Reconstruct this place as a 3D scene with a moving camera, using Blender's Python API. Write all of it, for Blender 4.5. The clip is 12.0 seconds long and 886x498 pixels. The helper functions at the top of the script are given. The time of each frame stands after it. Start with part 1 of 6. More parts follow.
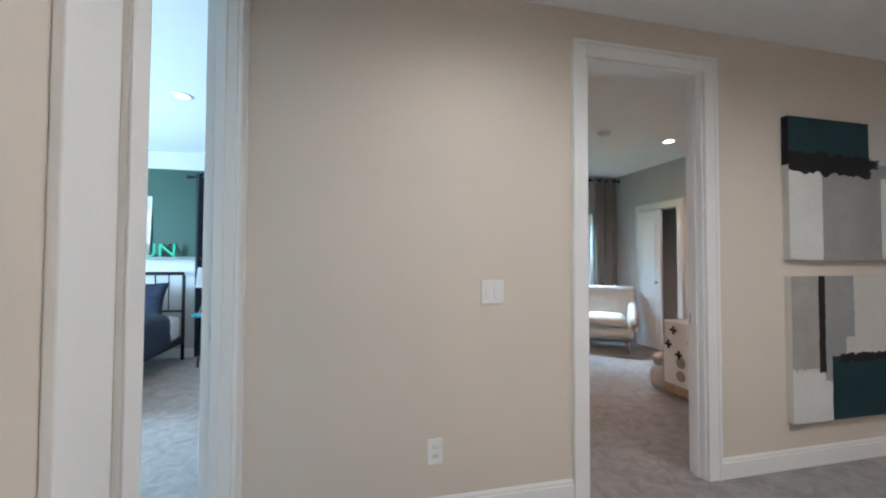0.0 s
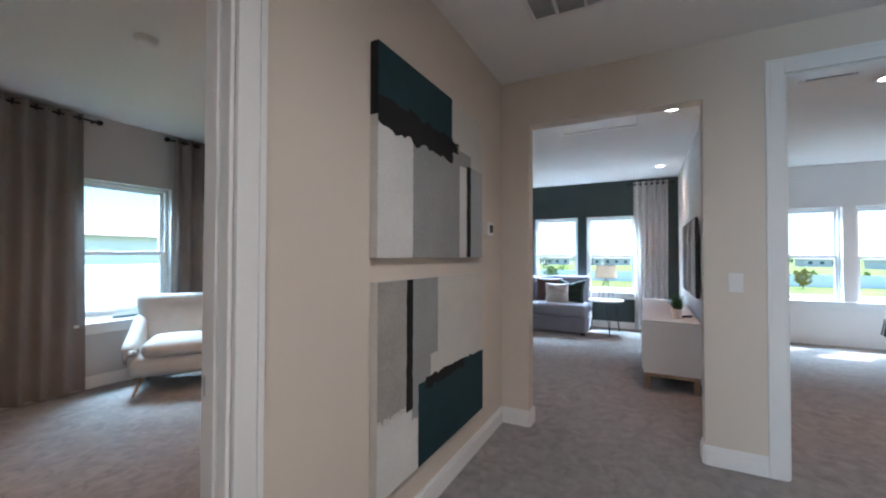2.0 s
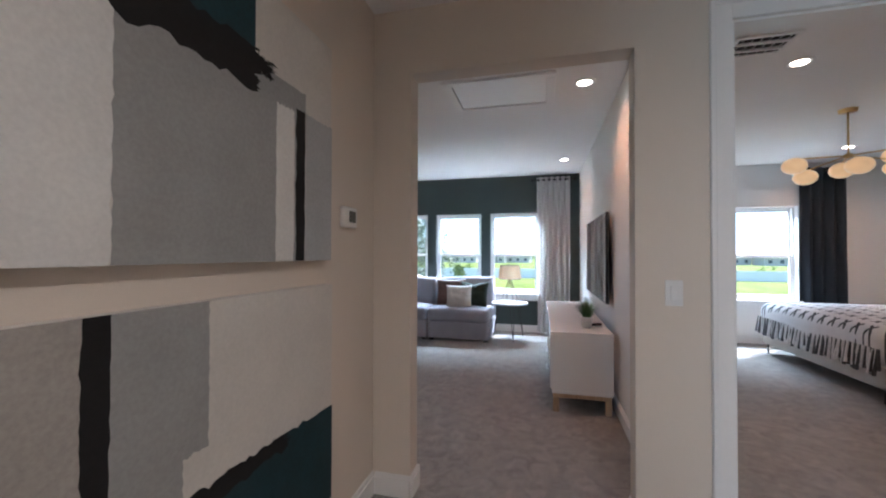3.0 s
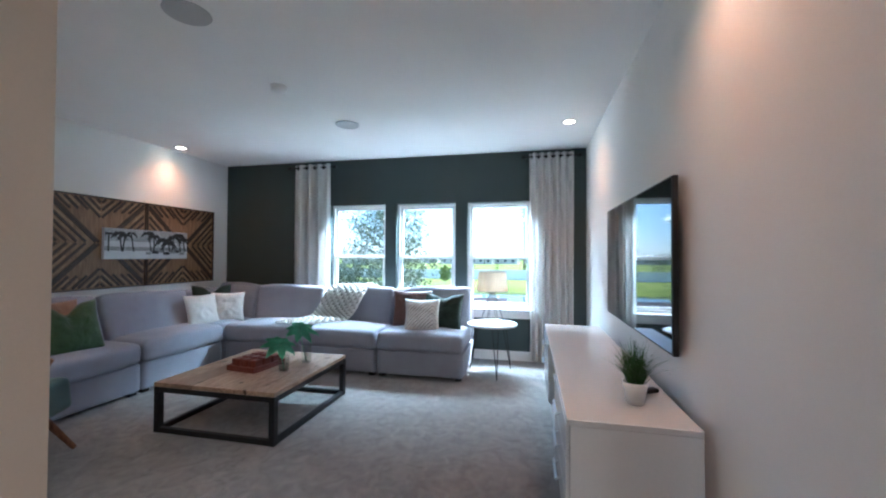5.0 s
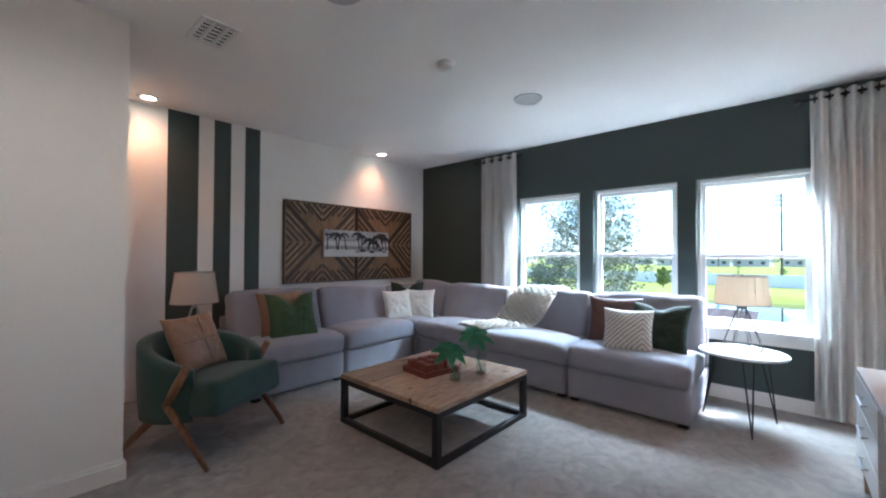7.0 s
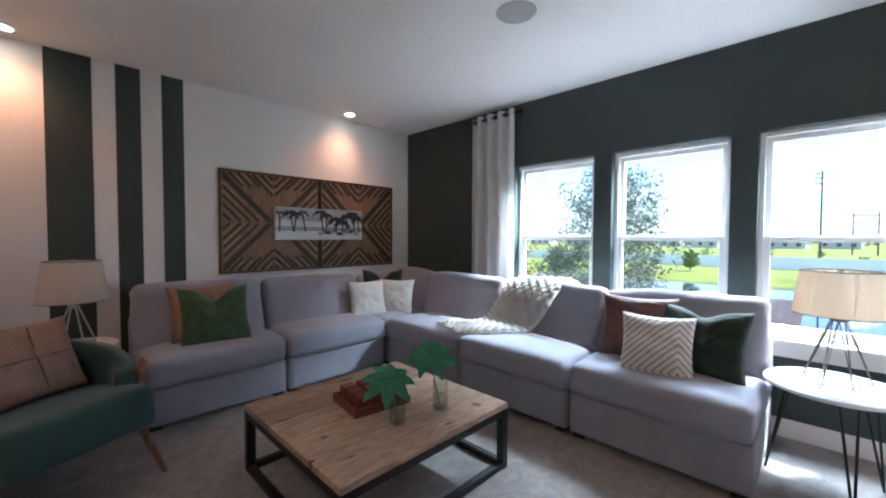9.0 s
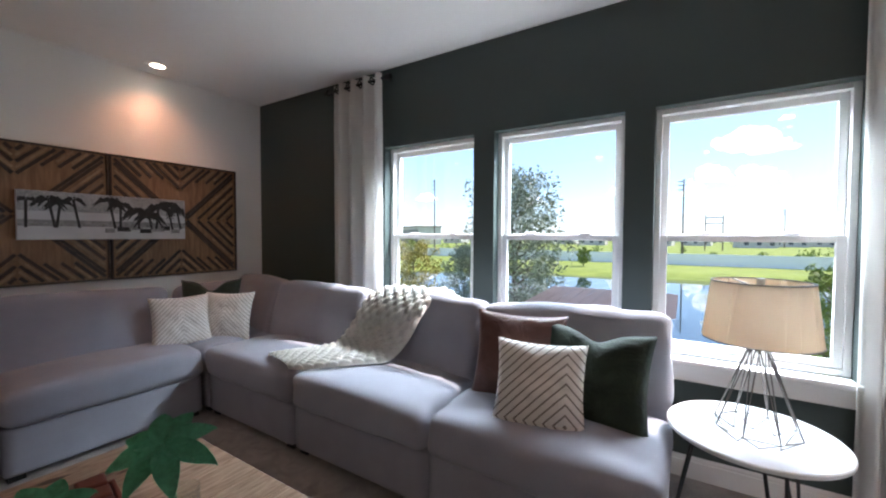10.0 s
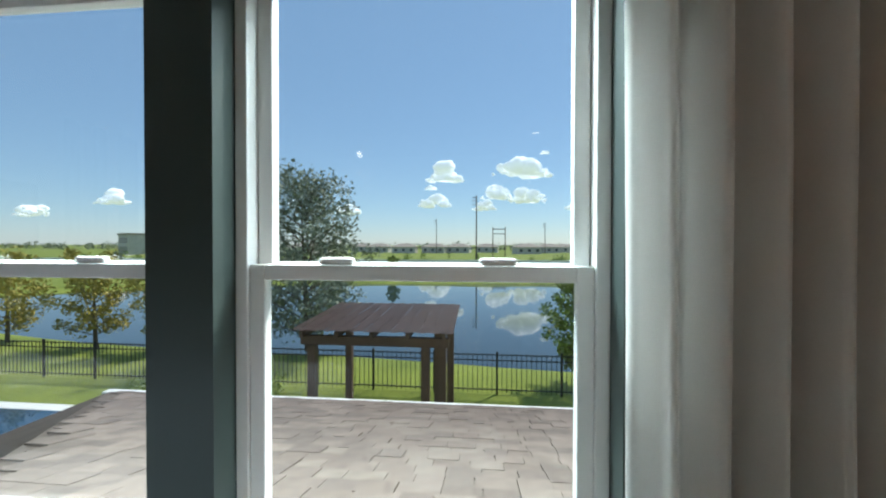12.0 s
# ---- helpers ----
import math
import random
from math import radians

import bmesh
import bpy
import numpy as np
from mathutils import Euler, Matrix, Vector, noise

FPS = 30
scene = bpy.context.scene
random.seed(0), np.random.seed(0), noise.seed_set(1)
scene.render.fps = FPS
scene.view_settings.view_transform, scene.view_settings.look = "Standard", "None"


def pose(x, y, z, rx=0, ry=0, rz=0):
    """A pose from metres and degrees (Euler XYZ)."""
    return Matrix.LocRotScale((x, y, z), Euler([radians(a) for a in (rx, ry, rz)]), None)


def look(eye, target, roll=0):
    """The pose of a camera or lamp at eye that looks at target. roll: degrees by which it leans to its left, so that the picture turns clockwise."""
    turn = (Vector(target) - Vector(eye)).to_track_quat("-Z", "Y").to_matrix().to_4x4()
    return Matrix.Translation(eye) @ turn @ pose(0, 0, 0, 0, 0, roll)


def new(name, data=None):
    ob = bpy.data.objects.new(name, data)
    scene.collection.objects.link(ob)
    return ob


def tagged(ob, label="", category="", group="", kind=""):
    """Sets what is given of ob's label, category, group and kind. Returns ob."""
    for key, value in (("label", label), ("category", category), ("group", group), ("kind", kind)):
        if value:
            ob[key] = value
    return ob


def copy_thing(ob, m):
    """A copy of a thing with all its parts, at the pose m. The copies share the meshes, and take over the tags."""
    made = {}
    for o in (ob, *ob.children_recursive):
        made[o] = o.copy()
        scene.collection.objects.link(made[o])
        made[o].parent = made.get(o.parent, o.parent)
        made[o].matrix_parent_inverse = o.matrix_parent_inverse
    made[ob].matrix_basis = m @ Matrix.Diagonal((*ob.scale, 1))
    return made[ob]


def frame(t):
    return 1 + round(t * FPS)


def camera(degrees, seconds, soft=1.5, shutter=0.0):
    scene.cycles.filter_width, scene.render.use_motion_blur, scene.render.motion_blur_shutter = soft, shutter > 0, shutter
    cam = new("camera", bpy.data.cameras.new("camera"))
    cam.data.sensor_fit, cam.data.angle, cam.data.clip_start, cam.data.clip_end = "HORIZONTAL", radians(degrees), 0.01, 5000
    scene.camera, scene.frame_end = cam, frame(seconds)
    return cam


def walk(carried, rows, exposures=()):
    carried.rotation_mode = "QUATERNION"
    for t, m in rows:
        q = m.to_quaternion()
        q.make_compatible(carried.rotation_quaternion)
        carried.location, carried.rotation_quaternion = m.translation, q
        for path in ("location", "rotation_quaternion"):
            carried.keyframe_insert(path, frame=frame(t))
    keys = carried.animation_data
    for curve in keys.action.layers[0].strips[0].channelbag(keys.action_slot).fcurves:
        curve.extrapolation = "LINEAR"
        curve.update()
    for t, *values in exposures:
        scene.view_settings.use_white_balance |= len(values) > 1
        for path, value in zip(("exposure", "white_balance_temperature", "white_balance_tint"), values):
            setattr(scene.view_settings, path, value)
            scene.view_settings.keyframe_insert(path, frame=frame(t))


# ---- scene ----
cam = camera(97.7, 12.0, 2.1)
METRES, EYE, TILT, LEAN, TURN = 8.6, 1.295, 0.0, 0.0, -12.9
ROWS = [
    (0.0, 0.0, 0.0, 0.0, -0.01, 1.54, -0.24),
    (0.5, 0.009, 0.0449, 0.0009, -10.25, 1.55, -0.11),
    (1.0, 0.0315, 0.0775, -0.0002, -24.75, 1.53, -0.18),
    (1.5, 0.078, 0.1091, 0.0008, -38.46, 1.29, -0.13),
    (2.0, 0.1305, 0.1361, 0.0019, -49.61, 1.0, -0.17),
    (2.5, 0.1852, 0.1556, 0.0031, -57.64, 0.85, -0.11),
    (3.0, 0.2352, 0.1718, 0.0038, -62.84, 0.8, -0.13),
    (5.0, 0.4314, 0.2262, 0.0053, -64.61, 0.97, -0.25),
    (5.5, 0.4582, 0.2421, 0.0054, -59.81, 1.07, -0.26),
    (6.0, 0.4776, 0.2536, 0.0044, -52.79, 1.28, -0.22),
    (6.5, 0.4947, 0.2571, 0.0036, -43.95, 1.34, -0.21),
    (7.0, 0.5021, 0.2578, 0.0017, -35.31, 0.91, -0.23),
    (9.0, 0.6072, 0.321, 0.0033, -32.4, -1.82, -0.21),
    (9.5, 0.655, 0.3452, 0.0034, -38.05, -1.94, -0.2),
    (10.0, 0.7064, 0.3655, 0.0035, -45.01, -1.99, -0.23),
    (10.5, 0.7632, 0.378, 0.0058, -52.94, -1.86, -0.19),
    (11.0, 0.8188, 0.3791, 0.0086, -61.0, -1.53, -0.23),
    (11.5, 0.8702, 0.3691, 0.0097, -67.49, -1.09, -0.14),
    (12.0, 0.9126, 0.3643, 0.0099, -71.62, -0.64, -0.1),
]
EXPOSURES = [(0.0, 2.75, 5300, 6), (0.5, 2.75, 5500, 7), (1.0, 2.6, 5050, 5), (2.0, 2.5, 5300, 9), (2.5, 2.35, 5800, 14), (3.2, 2.4, 5600, 14), (5.0, 2.62, 5250, 7), (7.0, 2.5, 5700, 12), (9.5, 2.2, 6000, 17), (10.5, 1.45, 6800, 20), (12.0, 0.7, 6600, 5)]
walk(cam, [(t, pose(0, 0, EYE, TILT, LEAN, TURN) @ pose(METRES * x, METRES * y, METRES * z, 90 + pitch, roll, yaw)) for t, x, y, z, yaw, pitch, roll in ROWS], EXPOSURES)

# ---- world and sun ----
SUN_TO = Vector((0.46, -0.36, 0.81)).normalized()
world = bpy.data.worlds.new("sky")
scene.world = world
world.use_nodes = True
wn, wl = world.node_tree.nodes, world.node_tree.links
sky = wn.new("ShaderNodeTexSky")
sky.sky_type, sky.sun_disc = "NISHITA", False
sky.sun_elevation = math.asin(SUN_TO.z)
sky.sun_rotation = math.atan2(SUN_TO.x, SUN_TO.y)
sky.air_density, sky.dust_density, sky.ozone_density = 1.0, 0.1, 3.5
wn["Background"].inputs["Strength"].default_value = 0.09
haze = wn.new("ShaderNodeMix")
haze.data_type = "RGBA"
haze.inputs["Factor"].default_value = 0.5
haze.inputs["B"].default_value = (2.0, 3.4, 5.6, 1)
wl.new(sky.outputs[0], haze.inputs["A"])
wl.new(haze.outputs["Result"], wn["Background"].inputs["Color"])
sun = new("sun", bpy.data.lights.new("sun", "SUN"))
sun.data.energy, sun.data.angle, sun.data.color = 3.0, radians(0.5), (1.0, 0.95, 0.88)
sun.matrix_world = look(SUN_TO * 60, (0, 0, 0))
CAN_POWER = 4.0
# added area lamps outside, above the window heads, stand in for the sky's light
for wx, wy, wide, watts in ((10.0, 2.43, 3.2, 275), (10.0, -1.8, 2.2, 150)):
    al = new("window_skylight", bpy.data.lights.new("window_skylight", "AREA"))
    al.data.shape, al.data.size, al.data.size_y, al.data.energy, al.data.color = "RECTANGLE", wide, 0.9, watts, (0.76, 0.93, 1.0)
    al.matrix_world = look((wx, wy, 3.05), (wx - 0.85, wy, 2.45))
al = new("window_skylight", bpy.data.lights.new("window_skylight", "AREA"))
al.data.shape, al.data.size, al.data.size_y, al.data.energy, al.data.color = "RECTANGLE", 1.2, 0.9, 95, (0.68, 0.90, 1.0)
al.matrix_world = look((3.44, 6.6, 3.0), (3.44, 6.6 - 0.85, 2.4))
# added area lamp in an unseen west opening, as daylight for the bedroom
al = new("window_skylight", bpy.data.lights.new("window_skylight", "AREA"))
al.data.shape, al.data.size, al.data.size_y, al.data.energy, al.data.color = "RECTANGLE", 1.5, 1.3, 48, (0.66, 0.88, 1.0)
al.matrix_world = look((-4.55, 3.2, 1.4), (-3.5, 3.4, 1.3))

# ---- materials ----
def mat(name, col, rough=0.6, var=0.12, scale=6.0, bump=0.1, fine=120.0, metal=0.0, sheen=0.0, col2=None, dist=0.004):
    """Two-scale noise over one base colour, with fine relief."""
    m = bpy.data.materials.new(name)
    m.use_nodes = True
    n, l = m.node_tree.nodes, m.node_tree.links
    b = n["Principled BSDF"]
    b.inputs["Roughness"].default_value = rough
    b.inputs["Metallic"].default_value = metal
    b.inputs["Sheen Weight"].default_value = sheen
    tc = n.new("ShaderNodeTexCoord")
    n1, n2 = n.new("ShaderNodeTexNoise"), n.new("ShaderNodeTexNoise")
    n1.inputs["Scale"].default_value, n1.inputs["Detail"].default_value = scale, 4
    n2.inputs["Scale"].default_value, n2.inputs["Detail"].default_value = fine, 3
    for t in (n1, n2):
        l.new(tc.outputs["Object"], t.inputs["Vector"])
    add = n.new("ShaderNodeMath")
    add.operation = "ADD"
    l.new(n1.outputs["Fac"], add.inputs[0])
    l.new(n2.outputs["Fac"], add.inputs[1])
    ramp = n.new("ShaderNodeMapRange")
    ramp.inputs["From Min"].default_value, ramp.inputs["From Max"].default_value = 0.7, 1.3
    l.new(add.outputs[0], ramp.inputs["Value"])
    mix = n.new("ShaderNodeMix")
    mix.data_type = "RGBA"
    lo = [c * (1 - var) for c in col]
    hi = col2 or [min(1, c * (1 + var)) for c in col]
    mix.inputs["A"].default_value, mix.inputs["B"].default_value = (*lo, 1), (*hi, 1)
    l.new(ramp.outputs[0], mix.inputs["Factor"])
    l.new(mix.outputs["Result"], b.inputs["Base Color"])
    if bump:
        bp = n.new("ShaderNodeBump")
        bp.inputs["Strength"].default_value, bp.inputs["Distance"].default_value = bump, dist
        l.new(add.outputs[0], bp.inputs["Height"])
        l.new(bp.outputs[0], b.inputs["Normal"])
    return m


def wood(name, a, b, stretch=(1, 12, 12), rough=0.5, scale=5.0):
    m = mat(name, a, rough, 0.1, 4, 0.15, 60)
    n, l = m.node_tree.nodes, m.node_tree.links
    tc = [x for x in n if x.type == "TEX_COORD"][0]
    mp = n.new("ShaderNodeMapping")
    mp.inputs["Scale"].default_value = stretch
    info = n.new("ShaderNodeObjectInfo")
    l.new(tc.outputs["Object"], mp.inputs["Vector"])
    off = n.new("ShaderNodeMath")
    off.operation = "MULTIPLY"
    off.inputs[1].default_value = 37
    l.new(info.outputs["Random"], off.inputs[0])
    l.new(off.outputs[0], mp.inputs["Location"])
    t = n.new("ShaderNodeTexNoise")
    t.inputs["Scale"].default_value, t.inputs["Detail"].default_value, t.inputs["Distortion"].default_value = scale, 6, 0.6
    l.new(mp.outputs[0], t.inputs["Vector"])
    r = n.new("ShaderNodeValToRGB")
    r.color_ramp.elements[0].position, r.color_ramp.elements[1].position = 0.32, 0.7
    r.color_ramp.elements[0].color, r.color_ramp.elements[1].color = (*a, 1), (*b, 1)
    l.new(t.outputs["Fac"], r.inputs["Fac"])
    hs = n.new("ShaderNodeHueSaturation")
    mr = n.new("ShaderNodeMapRange")
    mr.inputs["To Min"].default_value, mr.inputs["To Max"].default_value = 0.75, 1.2
    l.new(info.outputs["Random"], mr.inputs["Value"])
    l.new(mr.outputs[0], hs.inputs["Value"])
    l.new(r.outputs[0], hs.inputs["Color"])
    l.new(hs.outputs[0], n["Principled BSDF"].inputs["Base Color"])
    return m


def plain(name, col, rough=0.5, metal=0.0, emit=0.0, trans=0.0, ior=1.45):
    m = bpy.data.materials.new(name)
    m.use_nodes = True
    b = m.node_tree.nodes["Principled BSDF"]
    b.inputs["Base Color"].default_value = (*col, 1)
    b.inputs["Roughness"].default_value, b.inputs["Metallic"].default_value = rough, metal
    b.inputs["Transmission Weight"].default_value, b.inputs["IOR"].default_value = trans, ior
    if emit:
        b.inputs["Emission Color"].default_value, b.inputs["Emission Strength"].default_value = (*col, 1), emit
    return m


def pane_glass(name):
    """Thin clear glass: mostly clear, a little mirror at grazing angles."""
    m = bpy.data.materials.new(name)
    m.use_nodes = True
    n, l = m.node_tree.nodes, m.node_tree.links
    n.remove(n["Principled BSDF"])
    tr, gl, mx, fr = n.new("ShaderNodeBsdfTransparent"), n.new("ShaderNodeBsdfGlossy"), n.new("ShaderNodeMixShader"), n.new("ShaderNodeLayerWeight")
    pw, sc = n.new("ShaderNodeMath"), n.new("ShaderNodeMath")
    pw.operation, sc.operation = "POWER", "MULTIPLY_ADD"
    pw.inputs[1].default_value, sc.inputs[1].default_value, sc.inputs[2].default_value = 4.0, 0.5, 0.025
    fr.inputs[0].default_value = 0.5
    l.new(fr.outputs["Facing"], pw.inputs[0])
    l.new(pw.outputs[0], sc.inputs[0])
    tr.inputs[0].default_value = (0.95, 0.97, 0.96, 1)
    gl.inputs["Roughness"].default_value = 0.02
    l.new(sc.outputs[0], mx.inputs[0])
    l.new(tr.outputs[0], mx.inputs[1])
    l.new(gl.outputs[0], mx.inputs[2])
    l.new(mx.outputs[0], n["Material Output"].inputs["Surface"])
    return m


def cloth_through(name, col, amount=0.35, **k):
    """Cloth that lets some light through."""
    m = mat(name, col, 0.9, **k)
    n, l = m.node_tree.nodes, m.node_tree.links
    b = n["Principled BSDF"]
    t, mx = n.new("ShaderNodeBsdfTranslucent"), n.new("ShaderNodeMixShader")
    t.inputs[0].default_value = (*col, 1)
    mx.inputs[0].default_value = amount
    l.new(b.outputs[0], mx.inputs[1])
    l.new(t.outputs[0], mx.inputs[2])
    l.new(mx.outputs[0], n["Material Output"].inputs["Surface"])
    return m


def lined(name, col, line, freq, width, kind, cx=0.0, cz=0.0):
    """Cloth with woven lines: diamonds round a point, or crosses."""
    m = mat(name, col, 0.95, 0.08, 8, 0.25, 300)
    n, l = m.node_tree.nodes, m.node_tree.links
    tc = n.new("ShaderNodeTexCoord")
    sp = n.new("ShaderNodeSeparateXYZ")
    l.new(tc.outputs["Object"], sp.inputs[0])

    def op(o, a, b=None):
        q = n.new("ShaderNodeMath")
        q.operation = o
        for i, v in enumerate((a, b)):
            if v is None:
                continue
            if isinstance(v, (int, float)):
                q.inputs[i].default_value = v
            else:
                l.new(v, q.inputs[i])
        return q.outputs[0]
    u, v = op("ABSOLUTE", op("SUBTRACT", sp.outputs["X"], cx)), op("ABSOLUTE", op("SUBTRACT", sp.outputs["Z" if kind == "diamond" else "Y"], cz))
    if kind == "diamond":
        f = op("LESS_THAN", op("FRACT", op("MULTIPLY", op("ADD", u, v), freq)), width)
    else:
        fu, fv = op("SUBTRACT", op("FRACT", op("MULTIPLY", u, freq)), 0.5), op("SUBTRACT", op("FRACT", op("MULTIPLY", v, freq)), 0.5)
        au, av = op("ABSOLUTE", fu), op("ABSOLUTE", fv)
        f = op("MULTIPLY", op("LESS_THAN", op("ABSOLUTE", op("SUBTRACT", au, av)), width), op("LESS_THAN", op("MAXIMUM", au, av), 0.26))
    mx = n.new("ShaderNodeMix")
    mx.data_type = "RGBA"
    base = [x for x in n if x.type == "MIX"][0]
    l.new(base.outputs["Result"], mx.inputs["A"])
    mx.inputs["B"].default_value = (*line, 1)
    l.new(f, mx.inputs["Factor"])
    l.new(mx.outputs["Result"], n["Principled BSDF"].inputs["Base Color"])
    return m


HALL_PAINT = mat("hall_paint", (0.66, 0.585, 0.50), 0.7, 0.02, 2, 0.06, 250)
WHITE_PAINT = mat("white_wall_paint", (0.80, 0.785, 0.76), 0.7, 0.02, 2, 0.06, 250)
GREEN_PAINT = mat("green_wall_paint", (0.040, 0.058, 0.054), 0.55, 0.04, 2, 0.06, 250)
CEIL_PAINT = mat("ceiling_paint", (0.82, 0.81, 0.79), 0.85, 0.02, 2, 0.25, 90)
TRIM = mat("trim_paint", (0.80, 0.79, 0.77), 0.35, 0.015, 3, 0.03, 80)
VINYL = mat("white_vinyl", (0.80, 0.80, 0.79), 0.35, 0.015, 3, 0.02, 80)
CARPET = mat("carpet", (0.35, 0.325, 0.305), 1.0, 0.34, 10.0, 1.0, 260, sheen=0.2, dist=0.012)
for q in CARPET.node_tree.nodes:
    if q.type == "TEX_NOISE":
        q.inputs["Distortion"].default_value, q.inputs["Detail"].default_value = 1.2, 7
GLASS = pane_glass("window_glass")
SOFA = mat("grey_linen", (0.285, 0.29, 0.335), 0.95, 0.10, 5, 0.5, 420, sheen=0.12, dist=0.003)
SOFA_DARK = mat("black_foot", (0.015, 0.015, 0.015), 0.6)
GREEN_VELVET = mat("green_velvet", (0.035, 0.075, 0.022), 0.8, 0.3, 14, 0.3, 200, sheen=0.2)
DARK_VELVET = mat("dark_green_velvet", (0.008, 0.021, 0.011), 0.75, 0.35, 14, 0.3, 200, sheen=0.03)
TAN_LEATHER = mat("tan_leather", (0.27, 0.145, 0.085), 0.38, 0.15, 12, 0.25, 180)
BROWN_LEATHER = mat("brown_leather", (0.10, 0.042, 0.032), 0.4, 0.2, 12, 0.25, 180)
for m_ in (TAN_LEATHER, BROWN_LEATHER, GREEN_VELVET, DARK_VELVET):
    n_, l_ = m_.node_tree.nodes, m_.node_tree.links
    wr, wb = n_.new("ShaderNodeTexNoise"), n_.new("ShaderNodeBump")
    wr.inputs["Scale"].default_value, wr.inputs["Detail"].default_value, wr.inputs["Distortion"].default_value = 7.0, 3.0, 1.6
    wb.inputs["Strength"].default_value, wb.inputs["Distance"].default_value = 0.55, 0.03
    l_.new([q for q in n_ if q.type == "TEX_COORD"][0].outputs["Object"], wr.inputs["Vector"])
    l_.new(wr.outputs["Fac"], wb.inputs["Height"])
    l_.new([q for q in n_ if q.type == "BUMP" and q != wb][0].outputs[0], wb.inputs["Normal"])
    l_.new(wb.outputs[0], n_["Principled BSDF"].inputs["Normal"])
CHEVRON = lined("chevron_weave", (0.70, 0.67, 0.63), (0.24, 0.21, 0.19), 24, 0.24, "diamond", 0.12, -0.15)
CHEVRON_B = lined("white_chevron_weave", (0.72, 0.69, 0.65), (0.52, 0.48, 0.44), 32, 0.4, "diamond", 0.0, -0.3)
KNIT = mat("cream_knit", (0.82, 0.80, 0.75), 1.0, 0.08, 20, 0.6, 220)
CURTAIN = cloth_through("white_curtain_cloth", (0.83, 0.815, 0.79), 0.46, var=0.05, scale=6, bump=0.2, fine=350)
TAUPE = cloth_through("taupe_curtain_cloth", (0.27, 0.24, 0.22), 0.12, var=0.08, scale=6, bump=0.2, fine=350)
NAVY = mat("navy_curtain_cloth", (0.012, 0.018, 0.026), 0.9, 0.2, 5, 0.2, 300)
BLACK_METAL = mat("black_metal", (0.013, 0.013, 0.014), 0.45, 0.2, 30, 0.05, 200, metal=0.2)
GREY_WIRE = plain("grey_wire", (0.22, 0.21, 0.20), 0.35, 0.9)
BRASS = plain("brushed_brass", (0.62, 0.42, 0.18), 0.3, 1.0)
CHROME = plain("satin_nickel", (0.55, 0.54, 0.52), 0.3, 1.0)
TABLE_WOOD = wood("acacia_top", (0.24, 0.15, 0.095), (0.48, 0.345, 0.24), (2, 14, 14), 0.4)
n_, l_ = TABLE_WOOD.node_tree.nodes, TABLE_WOOD.node_tree.links
kn, km, kr, kx = n_.new("ShaderNodeTexNoise"), n_.new("ShaderNodeMapping"), n_.new("ShaderNodeMapRange"), n_.new("ShaderNodeMix")
km.inputs["Scale"].default_value = (1.0, 2.6, 1.0)
kn.inputs["Scale"].default_value, kn.inputs["Detail"].default_value = 7.0, 1.0
kr.inputs["From Min"].default_value, kr.inputs["From Max"].default_value = 0.70, 0.76
kx.data_type = "RGBA"
kx.inputs["B"].default_value = (0.055, 0.028, 0.015, 1)
l_.new([q for q in n_ if q.type == "TEX_COORD"][0].outputs["Object"], km.inputs["Vector"])
l_.new(km.outputs[0], kn.inputs["Vector"])
l_.new(kn.outputs["Fac"], kr.inputs["Value"])
l_.new(kr.outputs[0], kx.inputs["Factor"])
l_.new([q for q in n_ if q.type == "HUE_SAT"][0].outputs[0], kx.inputs["A"])
l_.new(kx.outputs["Result"], n_["Principled BSDF"].inputs["Base Color"])
LEG_WOOD = wood("walnut_leg", (0.13, 0.06, 0.03), (0.26, 0.13, 0.065), (10, 10, 2))
PALE_WOOD = wood("pale_oak", (0.34, 0.22, 0.13), (0.50, 0.36, 0.23), (10, 10, 2))
SLAT_DARK = wood("dark_slat", (0.028, 0.015, 0.009), (0.075, 0.04, 0.022), (3, 3, 3))
SLAT_MID = wood("mid_slat", (0.26, 0.15, 0.075), (0.44, 0.28, 0.16), (3, 3, 3))
PANEL_WOOD = wood("panel_wood", (0.19, 0.098, 0.045), (0.33, 0.19, 0.095), (8, 2, 1))
LACQUER = mat("white_lacquer", (0.74, 0.73, 0.72), 0.25, 0.02, 2, 0.02, 60)
TEAL_VELVET = mat("green_upholstery", (0.016, 0.055, 0.043), 0.75, 0.2, 10, 0.3, 300, sheen=0.2)
RED_WOOD = mat("red_brown_wood", (0.17, 0.036, 0.022), 0.5, 0.2, 20, 0.2, 100)
CLEAR = pane_glass("clear_glass")
WATER_IN = pane_glass("vase_water")
LEAF = mat("fatsia_leaf", (0.09, 0.36, 0.20), 0.33, 0.25, 20, 0.3, 60)
GRASS_LEAF = mat("faux_grass", (0.035, 0.10, 0.018), 0.5, 0.4, 30, 0.0)
SHADE_LINEN = cloth_through("linen_shade", (0.82, 0.67, 0.49), 0.72, var=0.05, scale=8, bump=0.3, fine=400)
SHADE_WHITE = cloth_through("white_shade", (0.80, 0.79, 0.77), 0.4, var=0.03, scale=8, bump=0.2, fine=400)
PORCELAIN = mat("white_ceramic", (0.78, 0.77, 0.75), 0.3, 0.02, 4, 0.02)
SCREEN = plain("black_screen", (0.004, 0.004, 0.005), 0.04)
SCREEN.node_tree.nodes["Principled BSDF"].inputs["IOR"].default_value = 1.9
PLASTIC = mat("white_plastic", (0.76, 0.75, 0.73), 0.4, 0.01, 4, 0.0)
